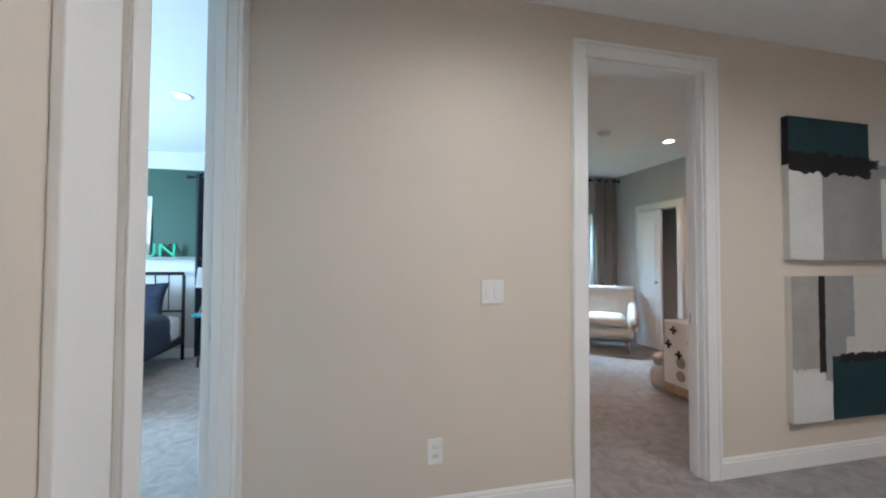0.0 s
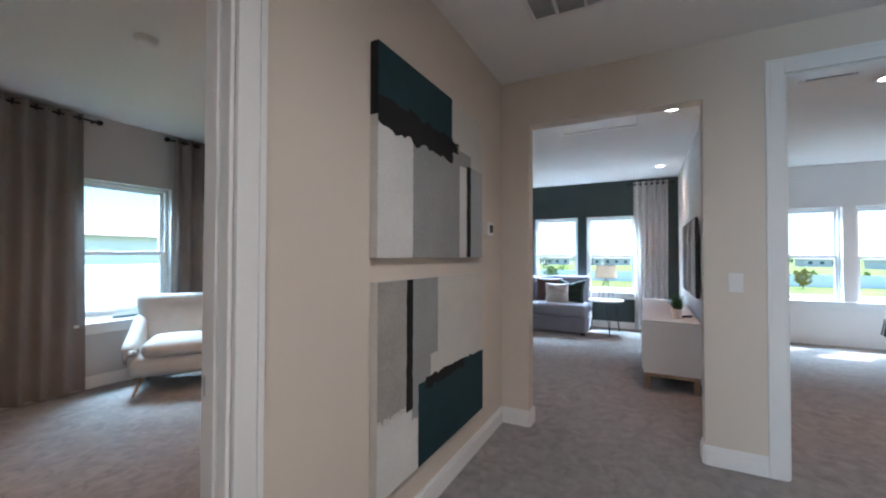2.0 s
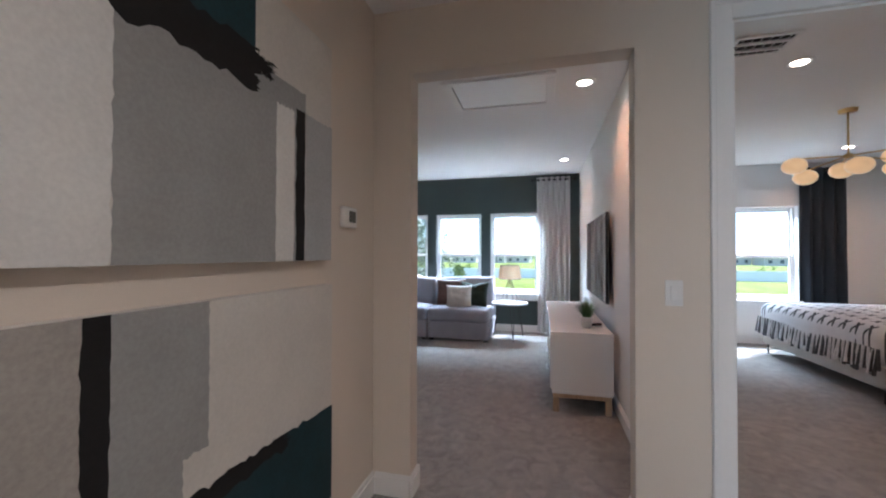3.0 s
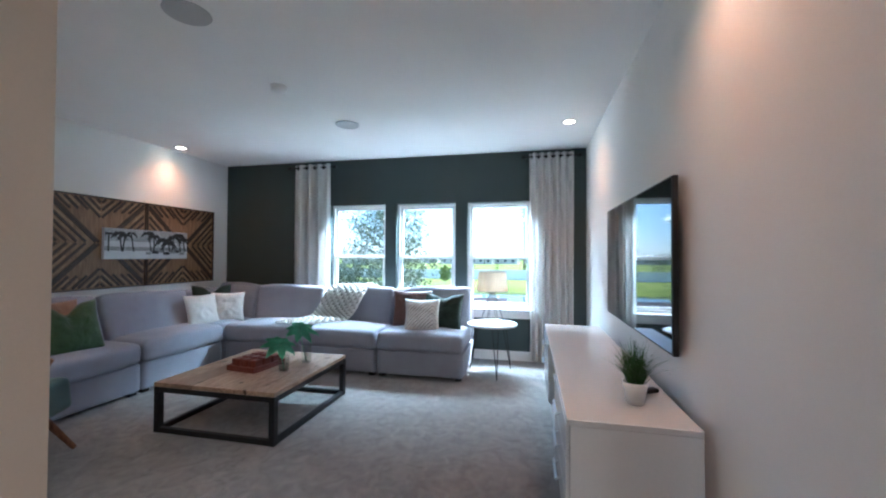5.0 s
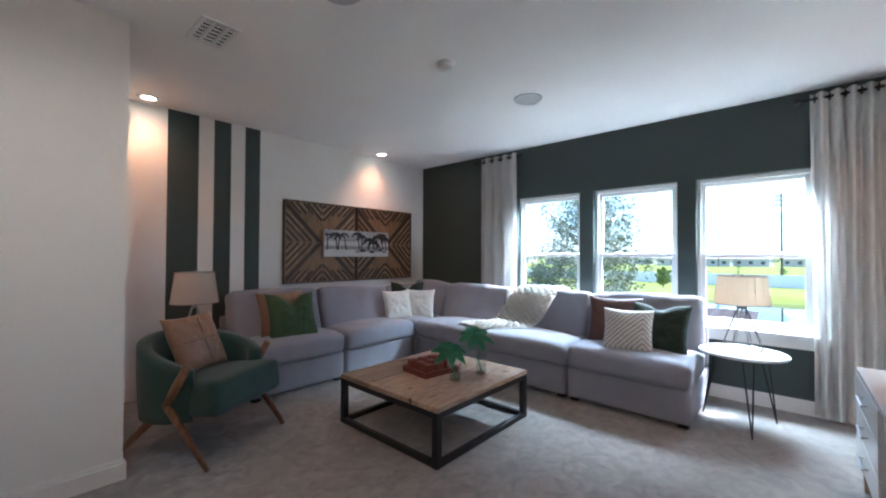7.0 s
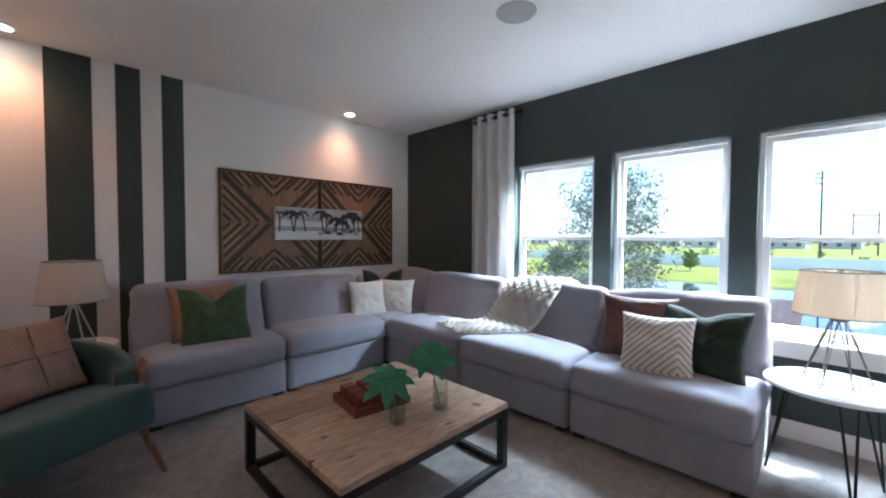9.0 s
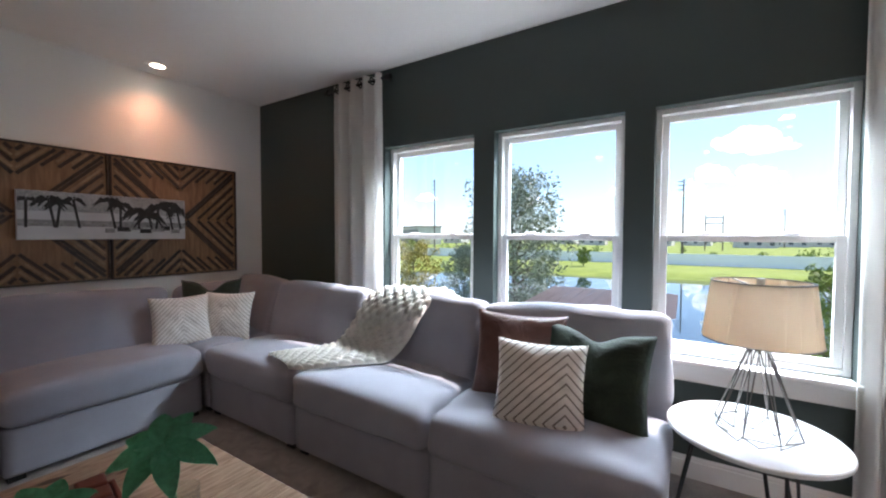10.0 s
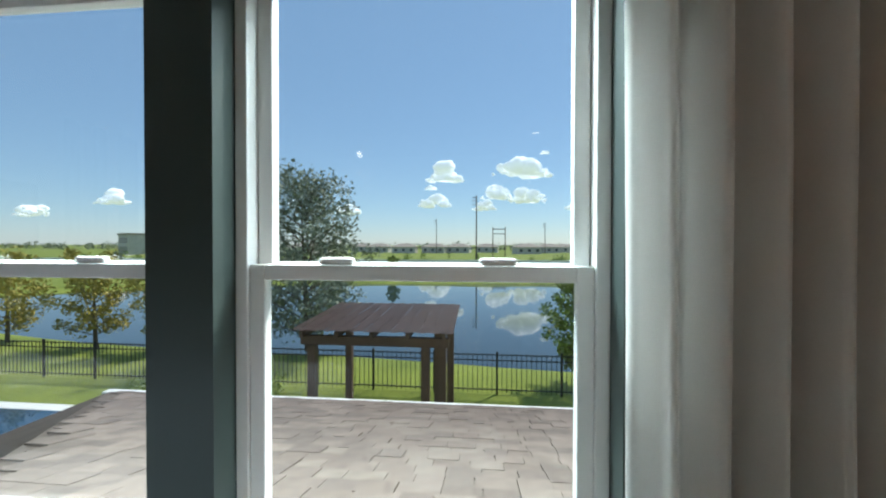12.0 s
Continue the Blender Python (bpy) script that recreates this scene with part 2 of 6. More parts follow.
GLOW = plain("lamp_glow", (1.0, 0.86, 0.66), 0.5, emit=5.0)
# near-black colour painted in for the shade inside vents and socket slots
RECESS_SHADE = plain("recess_shade", (0.03, 0.03, 0.03), 0.9)
BULB = plain("frosted_bulb", (0.85, 0.83, 0.78), 0.4)

# ---- mesh helpers ----
def part(name, bm, material, parent=None, label="", smooth=False):
    me = bpy.data.meshes.new(name)
    bmesh.ops.recalc_face_normals(bm, faces=bm.faces)
    if smooth:
        for f in bm.faces:
            f.smooth = True
    bm.to_mesh(me)
    bm.free()
    me.materials.append(material)
    ob = new(name, me)
    if parent:
        ob.parent = parent
    if label:
        ob["label"] = label
    return ob


def thing(name, label, category, m=None, group="", kind=""):
    ob = new(name)
    ob.empty_display_size = 0.1
    if m is not None:
        ob.matrix_basis = m
    return tagged(ob, label, category, group, kind)


def box(x0, y0, z0, x1, y1, z1, bev=0.0, bm=None, seg=2):
    own = bm is None
    b = bmesh.new()
    bmesh.ops.create_cube(b, size=1.0)
    for v in b.verts:
        v.co = Vector((x0 + (v.co.x + 0.5) * (x1 - x0), y0 + (v.co.y + 0.5) * (y1 - y0), z0 + (v.co.z + 0.5) * (z1 - z0)))
    if bev:
        bmesh.ops.bevel(b, geom=b.edges[:], offset=bev, segments=seg, profile=0.5, affect="EDGES")
    if own:
        return b
    join(bm, b)
    return bm


def join(bm, other):
    me = bpy.data.meshes.new("tmp")
    other.to_mesh(me)
    other.free()
    bm.from_mesh(me)
    bpy.data.meshes.remove(me)
    return bm


def rod(a, b, r0, r1=None, seg=12, bm=None):
    """A tapered round bar from a to b."""
    bm = bm or bmesh.new()
    a, b = Vector(a), Vector(b)
    q = (b - a).to_track_quat("Z", "Y")
    m = Matrix.Translation((a + b) / 2) @ q.to_matrix().to_4x4()
    bmesh.ops.create_cone(bm, cap_ends=True, segments=seg, radius1=r0, radius2=r0 if r1 is None else r1, depth=(b - a).length, matrix=m)
    return bm


def lathe(profile, seg=32, bm=None, at=(0, 0, 0)):
    """Turn (radius, height) pairs round the z axis."""
    bm = bm or bmesh.new()
    rings = []
    for r, z in profile:
        if r < 1e-5:
            rings.append([bm.verts.new((at[0], at[1], at[2] + z))])
        else:
            rings.append([bm.verts.new((at[0] + r * math.cos(2 * math.pi * i / seg), at[1] + r * math.sin(2 * math.pi * i / seg), at[2] + z)) for i in range(seg)])
    for p, q in zip(rings, rings[1:]):
        for i in range(seg):
            j = (i + 1) % seg
            vs = [p[i % len(p)], p[j % len(p)], q[j % len(q)], q[i % len(q)]]
            vs = list(dict.fromkeys(vs))
            if len(vs) > 2:
                bm.faces.new(vs)
    return bm


def cushion(sx, sy, sz, r=0.06, puff=0.03, seed=0, cuts=11, wrinkle=0.006):
    """A soft block, sx by sy by sz about its middle, with rounded edges and a domed top."""
    b = bmesh.new()
    bmesh.ops.create_cube(b, size=2.0)
    bmesh.ops.subdivide_edges(b, edges=b.edges[:], cuts=cuts, use_grid_fill=True)
    h = Vector((sx / 2, sy / 2, sz / 2))
    rr = min(r, min(h) * 0.95)
    for v in b.verts:
        u = Vector([math.copysign(abs(c) ** 0.55, c) for c in v.co])
        p = Vector((u.x * h.x, u.y * h.y, u.z * h.z))
        inner = Vector([max(-(k - rr), min(k - rr, c)) for c, k in zip(p, h)])
        d = p - inner
        if d.length > 1e-6:
            p = inner + d.normalized() * rr
        fx, fy, fz = (1 - (c / k) ** 2 for c, k in zip(p, h))
        fx, fy, fz = max(fx, 0), max(fy, 0), max(fz, 0)
        p.z += puff * math.copysign(fx * fy, p.z) * (1 if p.z > 0 else 0.2)
        p.x += 0.3 * puff * math.copysign(fy * fz, p.x)
        p.y += 0.3 * puff * math.copysign(fx * fz, p.y)
        w = noise.noise(Vector((p.x * 5, p.y * 5, p.z * 5 + seed * 7.3))) + 0.5 * noise.noise(Vector((p.x * 13 + seed, p.y * 13, p.z * 13)))
        v.co = p + p.normalized() * wrinkle * w
    return b


def pillow(w, h, t, notch=0.0, seed=0, n=22):
    """A stuffed square pillow standing in the xz plane, its middle at the origin."""
    b = bmesh.new()
    sides = []
    for s in (1, -1):
        g = []
        for i in range(n + 1):
            row = []
            for j in range(n + 1):
                u, v = -1 + 2 * i / n, -1 + 2 * j / n
                e = max(0, (1 - u * u)) ** 0.45 * max(0, (1 - v * v)) ** 0.45
                x = w / 2 * u * (1 - 0.09 * (1 - v * v) ** 1)
                z = h / 2 * v * (1 - 0.09 * (1 - u * u) ** 1)
                k = noise.noise(Vector((u * 2 + seed * 3.1, v * 2, s)))
                k2 = noise.noise(Vector((u * 4.5, v * 4.5 + seed, s * 3.0))) * e
                y = s * t / 2 * e * (1 + 0.22 * k) + s * 0.012 * k2
                if notch and v > -0.2:
                    z -= notch * math.exp(-(u / 0.33) ** 2) * (v + 0.2) / 1.2
                    y *= 1 - 0.35 * math.exp(-(u / 0.2) ** 2) * (v + 0.2) / 1.2
                row.append(b.verts.new((x, y, z)))
            g.append(row)
        sides.append(g)
    for s, g in enumerate(sides):
        for i in range(n):
            for j in range(n):
                q = [g[i][j], g[i + 1][j], g[i + 1][j + 1], g[i][j + 1]]
                b.faces.new(q if s else q[::-1])
    bmesh.ops.remove_doubles(b, verts=b.verts[:], dist=0.0005)
    return b


def wall(name, axis, a0, a1, s0, s1, z0, z1, openings, material, label):
    """A wall a0..a1 thick on axis, s0..s1 long, with openings (s, s, z, z) cut through."""
    cuts_s = sorted({s0, s1, *[o[0] for o in openings], *[o[1] for o in openings]})
    cuts_z = sorted({z0, z1, *[o[2] for o in openings], *[o[3] for o in openings]})
    cell = {}
    for i in range(len(cuts_s) - 1):
        for j in range(len(cuts_z) - 1):
            ms, mz = (cuts_s[i] + cuts_s[i + 1]) / 2, (cuts_z[j] + cuts_z[j + 1]) / 2
            cell[i, j] = not any(o[0] < ms < o[1] and o[2] < mz < o[3] for o in openings)
    b = bmesh.new()
    vs = {}

    def vert(a, s, z):
        if (a, s, z) not in vs:
            vs[a, s, z] = b.verts.new((a, s, z) if axis == "x" else (s, a, z))
        return vs[a, s, z]
    for (i, j), full in cell.items():
        if not full:
            continue
        p, q, r, t = cuts_s[i], cuts_s[i + 1], cuts_z[j], cuts_z[j + 1]
        for a in (a0, a1):
            b.faces.new([vert(a, p, r), vert(a, q, r), vert(a, q, t), vert(a, p, t)])
        for di, dj, e in ((-1, 0, ((p, r), (p, t))), (1, 0, ((q, r), (q, t))), (0, -1, ((p, r), (q, r))), (0, 1, ((p, t), (q, t)))):
            if not cell.get((i + di, j + dj), False):
                (sa, za), (sb, zb) = e
                b.faces.new([vert(a0, sa, za), vert(a1, sa, za), vert(a1, sb, zb), vert(a0, sb, zb)])
    return tagged(part(name, b, material), label, "wall", kind="structure")


def baseboard(runs, label="white painted baseboard with a stepped top along the wall", tall=0.115):
    """Runs: (x0, y0, x1, y1, nx, ny), a line on the wall's face and the way it faces."""
    for x0, y0, x1, y1, nx, ny in runs:
        b = bmesh.new()
        for t, za, zb in ((0.015, 0.0, tall - 0.025), (0.009, tall - 0.025, tall - 0.008), (0.005, tall - 0.008, tall)):
            xs, ys = sorted((x0, x1)), sorted((y0, y1))
            if nx:
                xs = sorted((x0, x0 + nx * t))
            else:
                ys = sorted((y0, y0 + ny * t))
            box(xs[0], ys[0], za, xs[1], ys[1], zb, bm=b)
        tagged(part("baseboard", b, TRIM), label, "baseboard", kind="structure")


def casing(name, axis, face, sign, s0, s1, top, depth0, depth1, left=True, label="white painted door casing with a stepped profile"):
    """Door casing on a wall's face, and the lining of the opening from depth0 to depth1."""
    t = thing(name, label, "door frame", kind="structure")

    def bx(a0, a1, p, q, z0, z1, bev=0.003):
        a0, a1 = sorted((a0, a1))
        return box(a0, p, z0, a1, q, z1, bev) if axis == "x" else box(p, a0, z0, q, a1, z1, bev)
    w = 0.089
    for p, q, o in ((s0 - w, s0, s0 - w), (s1, s1 + w, s1 + w)):
        b = bx(face, face + sign * 0.016, p, q, 0, top + w)
        out = (p, p + 0.022) if o == p else (q - 0.022, q)
        join(b, bx(face + sign * 0.0161, face + sign * 0.023, out[0], out[1], 0, top + w))
        part("side_casing", b, TRIM, t)
    b = bx(face, face + sign * 0.016, s0 + 0.0005, s1 - 0.0005, top, top + w)
    join(b, bx(face + sign * 0.0161, face + sign * 0.023, s0 - w + 0.022, s1 + w - 0.022, top + w - 0.022, top + w))
    part("head_casing", b, TRIM, t)
    mid = (depth0 + depth1) / 2
    for p, q, k, kk in ((s0, s0 + 0.014, s0 + 0.0141, s0 + 0.026), (s1 - 0.014, s1, s1 - 0.026, s1 - 0.0141)):
        b = bx(depth0, depth1, p, q, 0, top)
        join(b, bx(mid - 0.02, mid + 0.02, k, kk, 0, top))
        part("jamb", b, TRIM, t)
    b = bx(depth0, depth1, s0 + 0.0145, s1 - 0.0145, top - 0.014, top)
    part("head_jamb", b, TRIM, t)
    return t


def window(name, face, out, s0, s1, z0, z1, axis="x", sign=1, label="white vinyl double hung window"):
    """A double-hung window in an opening s0..s1, z0..z1: the wall's face, the outer side, looking out along +axis."""
    t = thing(name, label, "window", kind="structure")

    def bx(a0, a1, p, q, za, zb, bev=0.003):
        return box(face + a0, p, za, face + a1, q, zb, bev) if axis == "x" else box(p, face + a0, za, q, face + a1, zb, bev)
    zm = (z0 + z1) / 2 - 0.04
    f = 0.03
    b = bx(0.075, 0.16, s0, s0 + f, z0, z1)
    join(b, bx(0.075, 0.16, s1 - f, s1, z0, z1))
    join(b, bx(0.075, 0.16, s0 + f, s1 - f, z1 - f, z1))
    join(b, bx(0.075, 0.16, s0 + f, s1 - f, z0, z0 + 0.035))
    part("window_frame", b, VINYL, t)
    for nm, a, za, zb in (("upper_sash", 0.118, zm - 0.012, z1 - f - 0.001), ("lower_sash", 0.082, z0 + 0.036, zm + 0.02)):
        w = 0.036
        p, q = s0 + f + 0.001, s1 - f - 0.001
        b = bx(a, a + 0.032, p, p + w, za, zb)
        join(b, bx(a, a + 0.032, q - w, q, za, zb))
        join(b, bx(a, a + 0.032, p + w, q - w, zb - w, zb))
        join(b, bx(a, a + 0.032, p + w, q - w, za, za + w))
        s = part(nm, b, VINYL, t)
        g = part("pane", bx(a + 0.014, a + 0.018, p + w, q - w, za + w, zb - w, 0), GLASS, s, "clear glass pane")
        g.visible_shadow = False
    for k in (0.28, 0.72):
        y = s0 + (s1 - s0) * k
        b = cushion(0.02, 0.085, 0.018, 0.009, 0, 1, 4, 0)
        bmesh.ops.transform(b, matrix=Matrix.Translation((face + 0.098, y, zm + 0.028)) if axis == "x" else pose(y, face + 0.098, zm + 0.028, 0, 0, 90), verts=b.verts)
        part("sash_lock", b, VINYL, t, smooth=True)
    return t


def curtain(name, label, face, s0, s1, z0, z1, folds, material, axis="x", sign=-1, amp=0.05, seed=0):
    """A grommet curtain that hangs in folds beside a window, its rod and finials apart."""
    rnd = random.Random(seed)
    t = thing(name, label, "curtain")
    n, rows = folds * 12, 26
    b = bmesh.new()
    g = []
    ph = [rnd.uniform(-0.35, 0.35) for _ in range(folds + 2)]
    for r in range(rows + 1):
        k = r / rows
        z = z1 + (z0 - z1) * k
        row = []
        for i in range(n + 1):
            u = i / n
            a = u * folds
            p = ph[int(a)] * (1 - a % 1) + ph[int(a) + 1] * (a % 1)
            w = math.sin(2 * math.pi * a + p * k * 2.0)
            wide = 1 + 0.06 * k + 0.03 * math.sin(3.1 * k + seed)
            s = (s0 + s1) / 2 + (s1 - s0) * (u - 0.5) * wide + 0.012 * k * math.sin(9 * u + seed)
            d = face + sign * (0.075 + amp * (0.75 + 0.35 * k) * w + 0.008 * noise.noise(Vector((u * 6, k * 5, seed))))
            row.append(b.verts.new((d, s, z) if axis == "x" else (s, d, z)))
        g.append(row)
    for r in range(rows):
        for i in range(n):
            b.faces.new([g[r][i], g[r][i + 1], g[r + 1][i + 1], g[r + 1][i]])
    part("cloth", b, material, t, smooth=True)
    for i in range(folds * 2):
        u = (i + 0.5) / (folds * 2)
        s = s0 + (s1 - s0) * u
        b = bmesh.new()
        seg, R, rr = 14, 0.026, 0.006
        ring = []
        for q in range(seg):
            c = []
            for w in range(5):
                aa, bb = 2 * math.pi * q / seg, 2 * math.pi * w / 5
                x, z, y = (R + rr * math.cos(bb)) * math.cos(aa), (R + rr * math.cos(bb)) * math.sin(aa), rr * math.sin(bb)
                m = Vector((face + sign * 0.075 + x, s + y, z1 - 0.045 + z)) if axis == "x" else Vector((s + y, face + sign * 0.075 + x, z1 - 0.045 + z))
                c.append(b.verts.new(m))
            ring.append(c)
        for q in range(seg):
            for w in range(5):
                b.faces.new([ring[q][w], ring[(q + 1) % seg][w], ring[(q + 1) % seg][(w + 1) % 5], ring[q][(w + 1) % 5]])
        part("grommet", b, BLACK_METAL, t, smooth=True)
    return t


def curtain_rod(face, s0, s1, z, axis="x", sign=-1):
    t = thing("curtain_rod", "short black metal curtain rod with round finials", "curtain rod")

    def P(d, s, zz):
        return (face + sign * d, s, zz) if axis == "x" else (s, face + sign * d, zz)
    part("rod", rod(P(0.075, s0, z), P(0.075, s1, z), 0.011), BLACK_METAL, t, smooth=True)
    for s, k in ((s0, -1), (s1, 1)):
        part("finial", rod(P(0.075, s, z), P(0.075, s + k * 0.035, z), 0.026, 0.022, 16), BLACK_METAL, t)
        part("bracket", rod(P(0.002, s - k * 0.02, z), P(0.075, s - k * 0.02, z), 0.009), BLACK_METAL, t)
    return t

# ---- structure ----
H = 2.69
WX, LY, RY = 9.12, 5.58, 0.37
tagged(part("floor", box(-4.6, -5.4, -0.25, 9.28, 6.0, 0.0), CARPET), "grey-brown cut pile carpet with mottled nap", "floor", kind="structure")
tagged(part("ceiling", box(-4.6, -5.4, H, 9.28, 6.0, H + 0.2), CEIL_PAINT), "flat white painted ceiling with fine texture", "ceiling", kind="structure")
WIN = [(3.013, 3.847), (2.022, 2.855), (1.027, 1.866)]
WZ0, WZ1 = 0.655, 2.052
WIN3 = [(-1.70, -0.86), (-2.68, -1.845)]
wall("wall_east", "x", WX, WX + 0.16, RY - 0.06, LY + 0.1, 0, H, [(a, b, WZ0 - 0.03, WZ1) for a, b in WIN], GREEN_PAINT, "dark green painted wall with three window openings")
wall("wall_bedroom_east", "x", WX, WX + 0.16, -5.4, RY - 0.06, 0, H, [(a, b, WZ0 - 0.03, WZ1) for a, b in WIN3], WHITE_PAINT, "off-white painted bedroom wall with window openings")
wall("wall_north", "y", LY, LY + 0.1, 5.16, WX, 0, H, [], WHITE_PAINT, "off-white painted wall behind the sofa")
wall("wall_south", "y", RY - 0.12, RY, 4.44, WX, 0, H, [], WHITE_PAINT, "off-white painted wall behind the television")
wall("wall_hall_north", "y", 1.905, 2.02, -0.5, 4.32, 0, H, [(1.25, 2.04, 0, 2.43)], HALL_PAINT, "warm beige painted hall wall with a doorway")
wall("wall_hall_west", "x", -0.62, -0.5, -1.6, 2.02, 0, H, [(1.06, 1.86, 0, 2.43)], HALL_PAINT, "warm beige painted hall wall with a bedroom doorway")
wall("wall_hall_east", "x", 4.32, 4.44, -1.6, 4.22, 0, H, [(0.555, 1.685, 0, 2.325), (-0.65, 0.15, 0, 2.40)], HALL_PAINT, "warm beige painted wall with a wide opening and a doorway")
wall("wall_hall_south", "y", -1.72, -1.6, -0.62, 4.44, 0, H, [], HALL_PAINT, "warm beige painted hall wall")
wall("wall_stub", "y", 4.10, 4.22, 4.44, 5.04, 0, H, [], WHITE_PAINT, "off-white painted short wall beside the opening")
wall("wall_nook", "x", 5.04, 5.16, 4.10, 5.68, 0, H, [], WHITE_PAINT, "off-white painted side wall of the sitting corner")
wall("wall_bed_north", "y", 5.72, 5.86, -4.6, 5.28, 0, H, [(3.02, 3.86, 0.64, 2.06)], mat("bedroom_paint", (0.55, 0.54, 0.53), 0.7, 0.02, 2, 0.06, 250), "grey-white painted bedroom wall with a window")
BEDP = bpy.data.materials["bedroom_paint"]
wall("wall_bed_east", "x", 4.32, 4.44, 4.22, 5.72, 0, H, [(4.45, 5.15, 0, 2.05)], BEDP, "grey-white bedroom wall with a closet doorway")
wall("wall_between_bedrooms", "x", 0.60, 0.70, 2.02, 5.72, 0, H, [], BEDP, "plain wall between two bedrooms")
wall("wall_bed_west", "x", -4.6, -4.5, -1.7, 5.72, 0, H, [(2.4, 4.0, 0.7, 2.1)], BEDP, "plain bedroom wall")
wall("wall_bed_south", "y", -1.72, -1.6, -4.5, -0.62, 0, H, [], BEDP, "plain bedroom wall")
wall("wall_main_south", "y", -5.5, -5.4, 4.32, 9.28, 0, H, [], WHITE_PAINT, "off-white bedroom wall")
wall("wall_main_west", "x", 4.32, 4.44, -5.4, -1.72, 0, H, [], WHITE_PAINT, "off-white bedroom wall")
for i, (a, b) in enumerate(WIN):
    window("window_%d" % (i + 1), WX, 0, a, b, WZ0, WZ1)
for i, (a, b) in enumerate(WIN3):
    window("window_%d" % (i + 4), WX, 0, a, b, WZ0, WZ1)
window("window_6", 5.72, 0, 3.02, 3.86, 0.67, 2.06, "y")
# painted stool along the three windows, with its apron
for nm, s0, s1 in (("window_sill", 0.98, 3.90), ("window_sill", -2.74, -0.80)):
    b = box(WX - 0.045, s0, WZ0 - 0.028, WX - 0.001, s1, WZ0, 0.006)
    join(b, box(WX - 0.018, s0 + 0.03, WZ0 - 0.12, WX - 0.001, s1 - 0.03, WZ0 - 0.0285, 0.003))
    for a, c in (WIN if s0 > 0 else WIN3):
        join(b, box(WX, a + 0.001, WZ0 - 0.028, WX + 0.075, c - 0.001, WZ0 - 0.002, 0.002))
    tagged(part(nm, b, TRIM), "white painted window sill with an apron", "window sill", kind="structure")
b = box(2.97, 5.675, 0.612, 3.91, 5.719, 0.64, 0.006)
join(b, box(3.0, 5.702, 0.53, 3.88, 5.719, 0.6115, 0.003))
tagged(part("window_sill", b, TRIM), "white painted window sill with an apron", "window sill", kind="structure")
casing("door_frame_1", "x", -0.5, 1, 1.06, 1.86 - 0.04, 2.43, -0.62, -0.5)
casing("door_frame_2", "y", 1.905, -1, 1.25, 2.04, 2.43, 1.905, 2.02)
casing("door_frame_3", "x", 4.32, -1, -0.65, 0.15, 2.40, 4.32, 4.44)
tagged(part("trim", box(-0.5, 0.77, 0, -0.478, 0.93, H, 0.004), TRIM), "white painted wide trim board on the hall wall", "trim", kind="structure")
b = box(-0.585, 1.8025, 0.955, -0.555, 1.8055, 1.015, 0.001)
tagged(part("strike_plate", b, CHROME), "satin metal strike plate on the door jamb", "strike plate")
tagged(part("strike_plate", box(2.0225, 1.975, 0.91, 2.0255, 2.005, 0.97, 0.001), CHROME), "satin metal strike plate on the door jamb", "strike plate")
for zz in (0.35, 1.15, 1.95):
    tagged(part("door_hinge", box(4.37, 0.1325, zz, 4.40, 0.1355, zz + 0.09, 0.001), CHROME), "satin nickel door hinge on the jamb", "hinge", "hinges")
    tagged(part("door_hinge", box(1.264, 1.985, zz, 1.2675, 2.015, zz + 0.09, 0.001), CHROME), "satin nickel door hinge on the jamb", "hinge", "hinges")
baseboard([(-0.5, 1.905, 1.16, 1.905, 0, -1), (2.13, 1.905, 4.32, 1.905, 0, -1), (4.32, 1.685, 4.32, 1.889, -1, 0), (4.32, 0.24, 4.32, 0.555, -1, 0),
           (4.3205, 1.685, 4.4395, 1.685, 0, -1), (4.3205, 0.555, 4.4395, 0.555, 0, 1), (4.44, 1.67, 4.44, 4.10, 1, 0), (4.456, 4.10, 5.16, 4.10, 0, -1), (5.16, 4.085, 5.16, 4.2199, 1, 0),
           (5.16, 4.22, 5.16, 5.58, 1, 0), (5.176, LY, WX, LY, 0, -1), (WX, 0.386, WX, LY - 0.016, -1, 0), (4.44, RY, WX - 0.016, RY, 0, 1), (4.456, 0.37, 4.456, 0.54, 1, 0),
           (WX, -5.3, WX, 0.2, -1, 0), (0.7, 5.72, 4.30, 5.72, 0, -1), (-4.4, 5.72, 0.6, 5.72, 0, -1), (-0.5, -1.6, -0.5, 0.69, 1, 0)], tall=0.12)
# painted green stripes on the sofa wall
for s0, s1 in ((5.685, 5.945), (6.085, 6.245), (6.388, 6.545)):
    tagged(part("painted_stripe", box(s0, LY - 0.004, 0.12, s1, LY, H - 0.001), GREEN_PAINT), "dark green painted stripe from floor to ceiling", "stripe", "painted stripes", kind="structure")


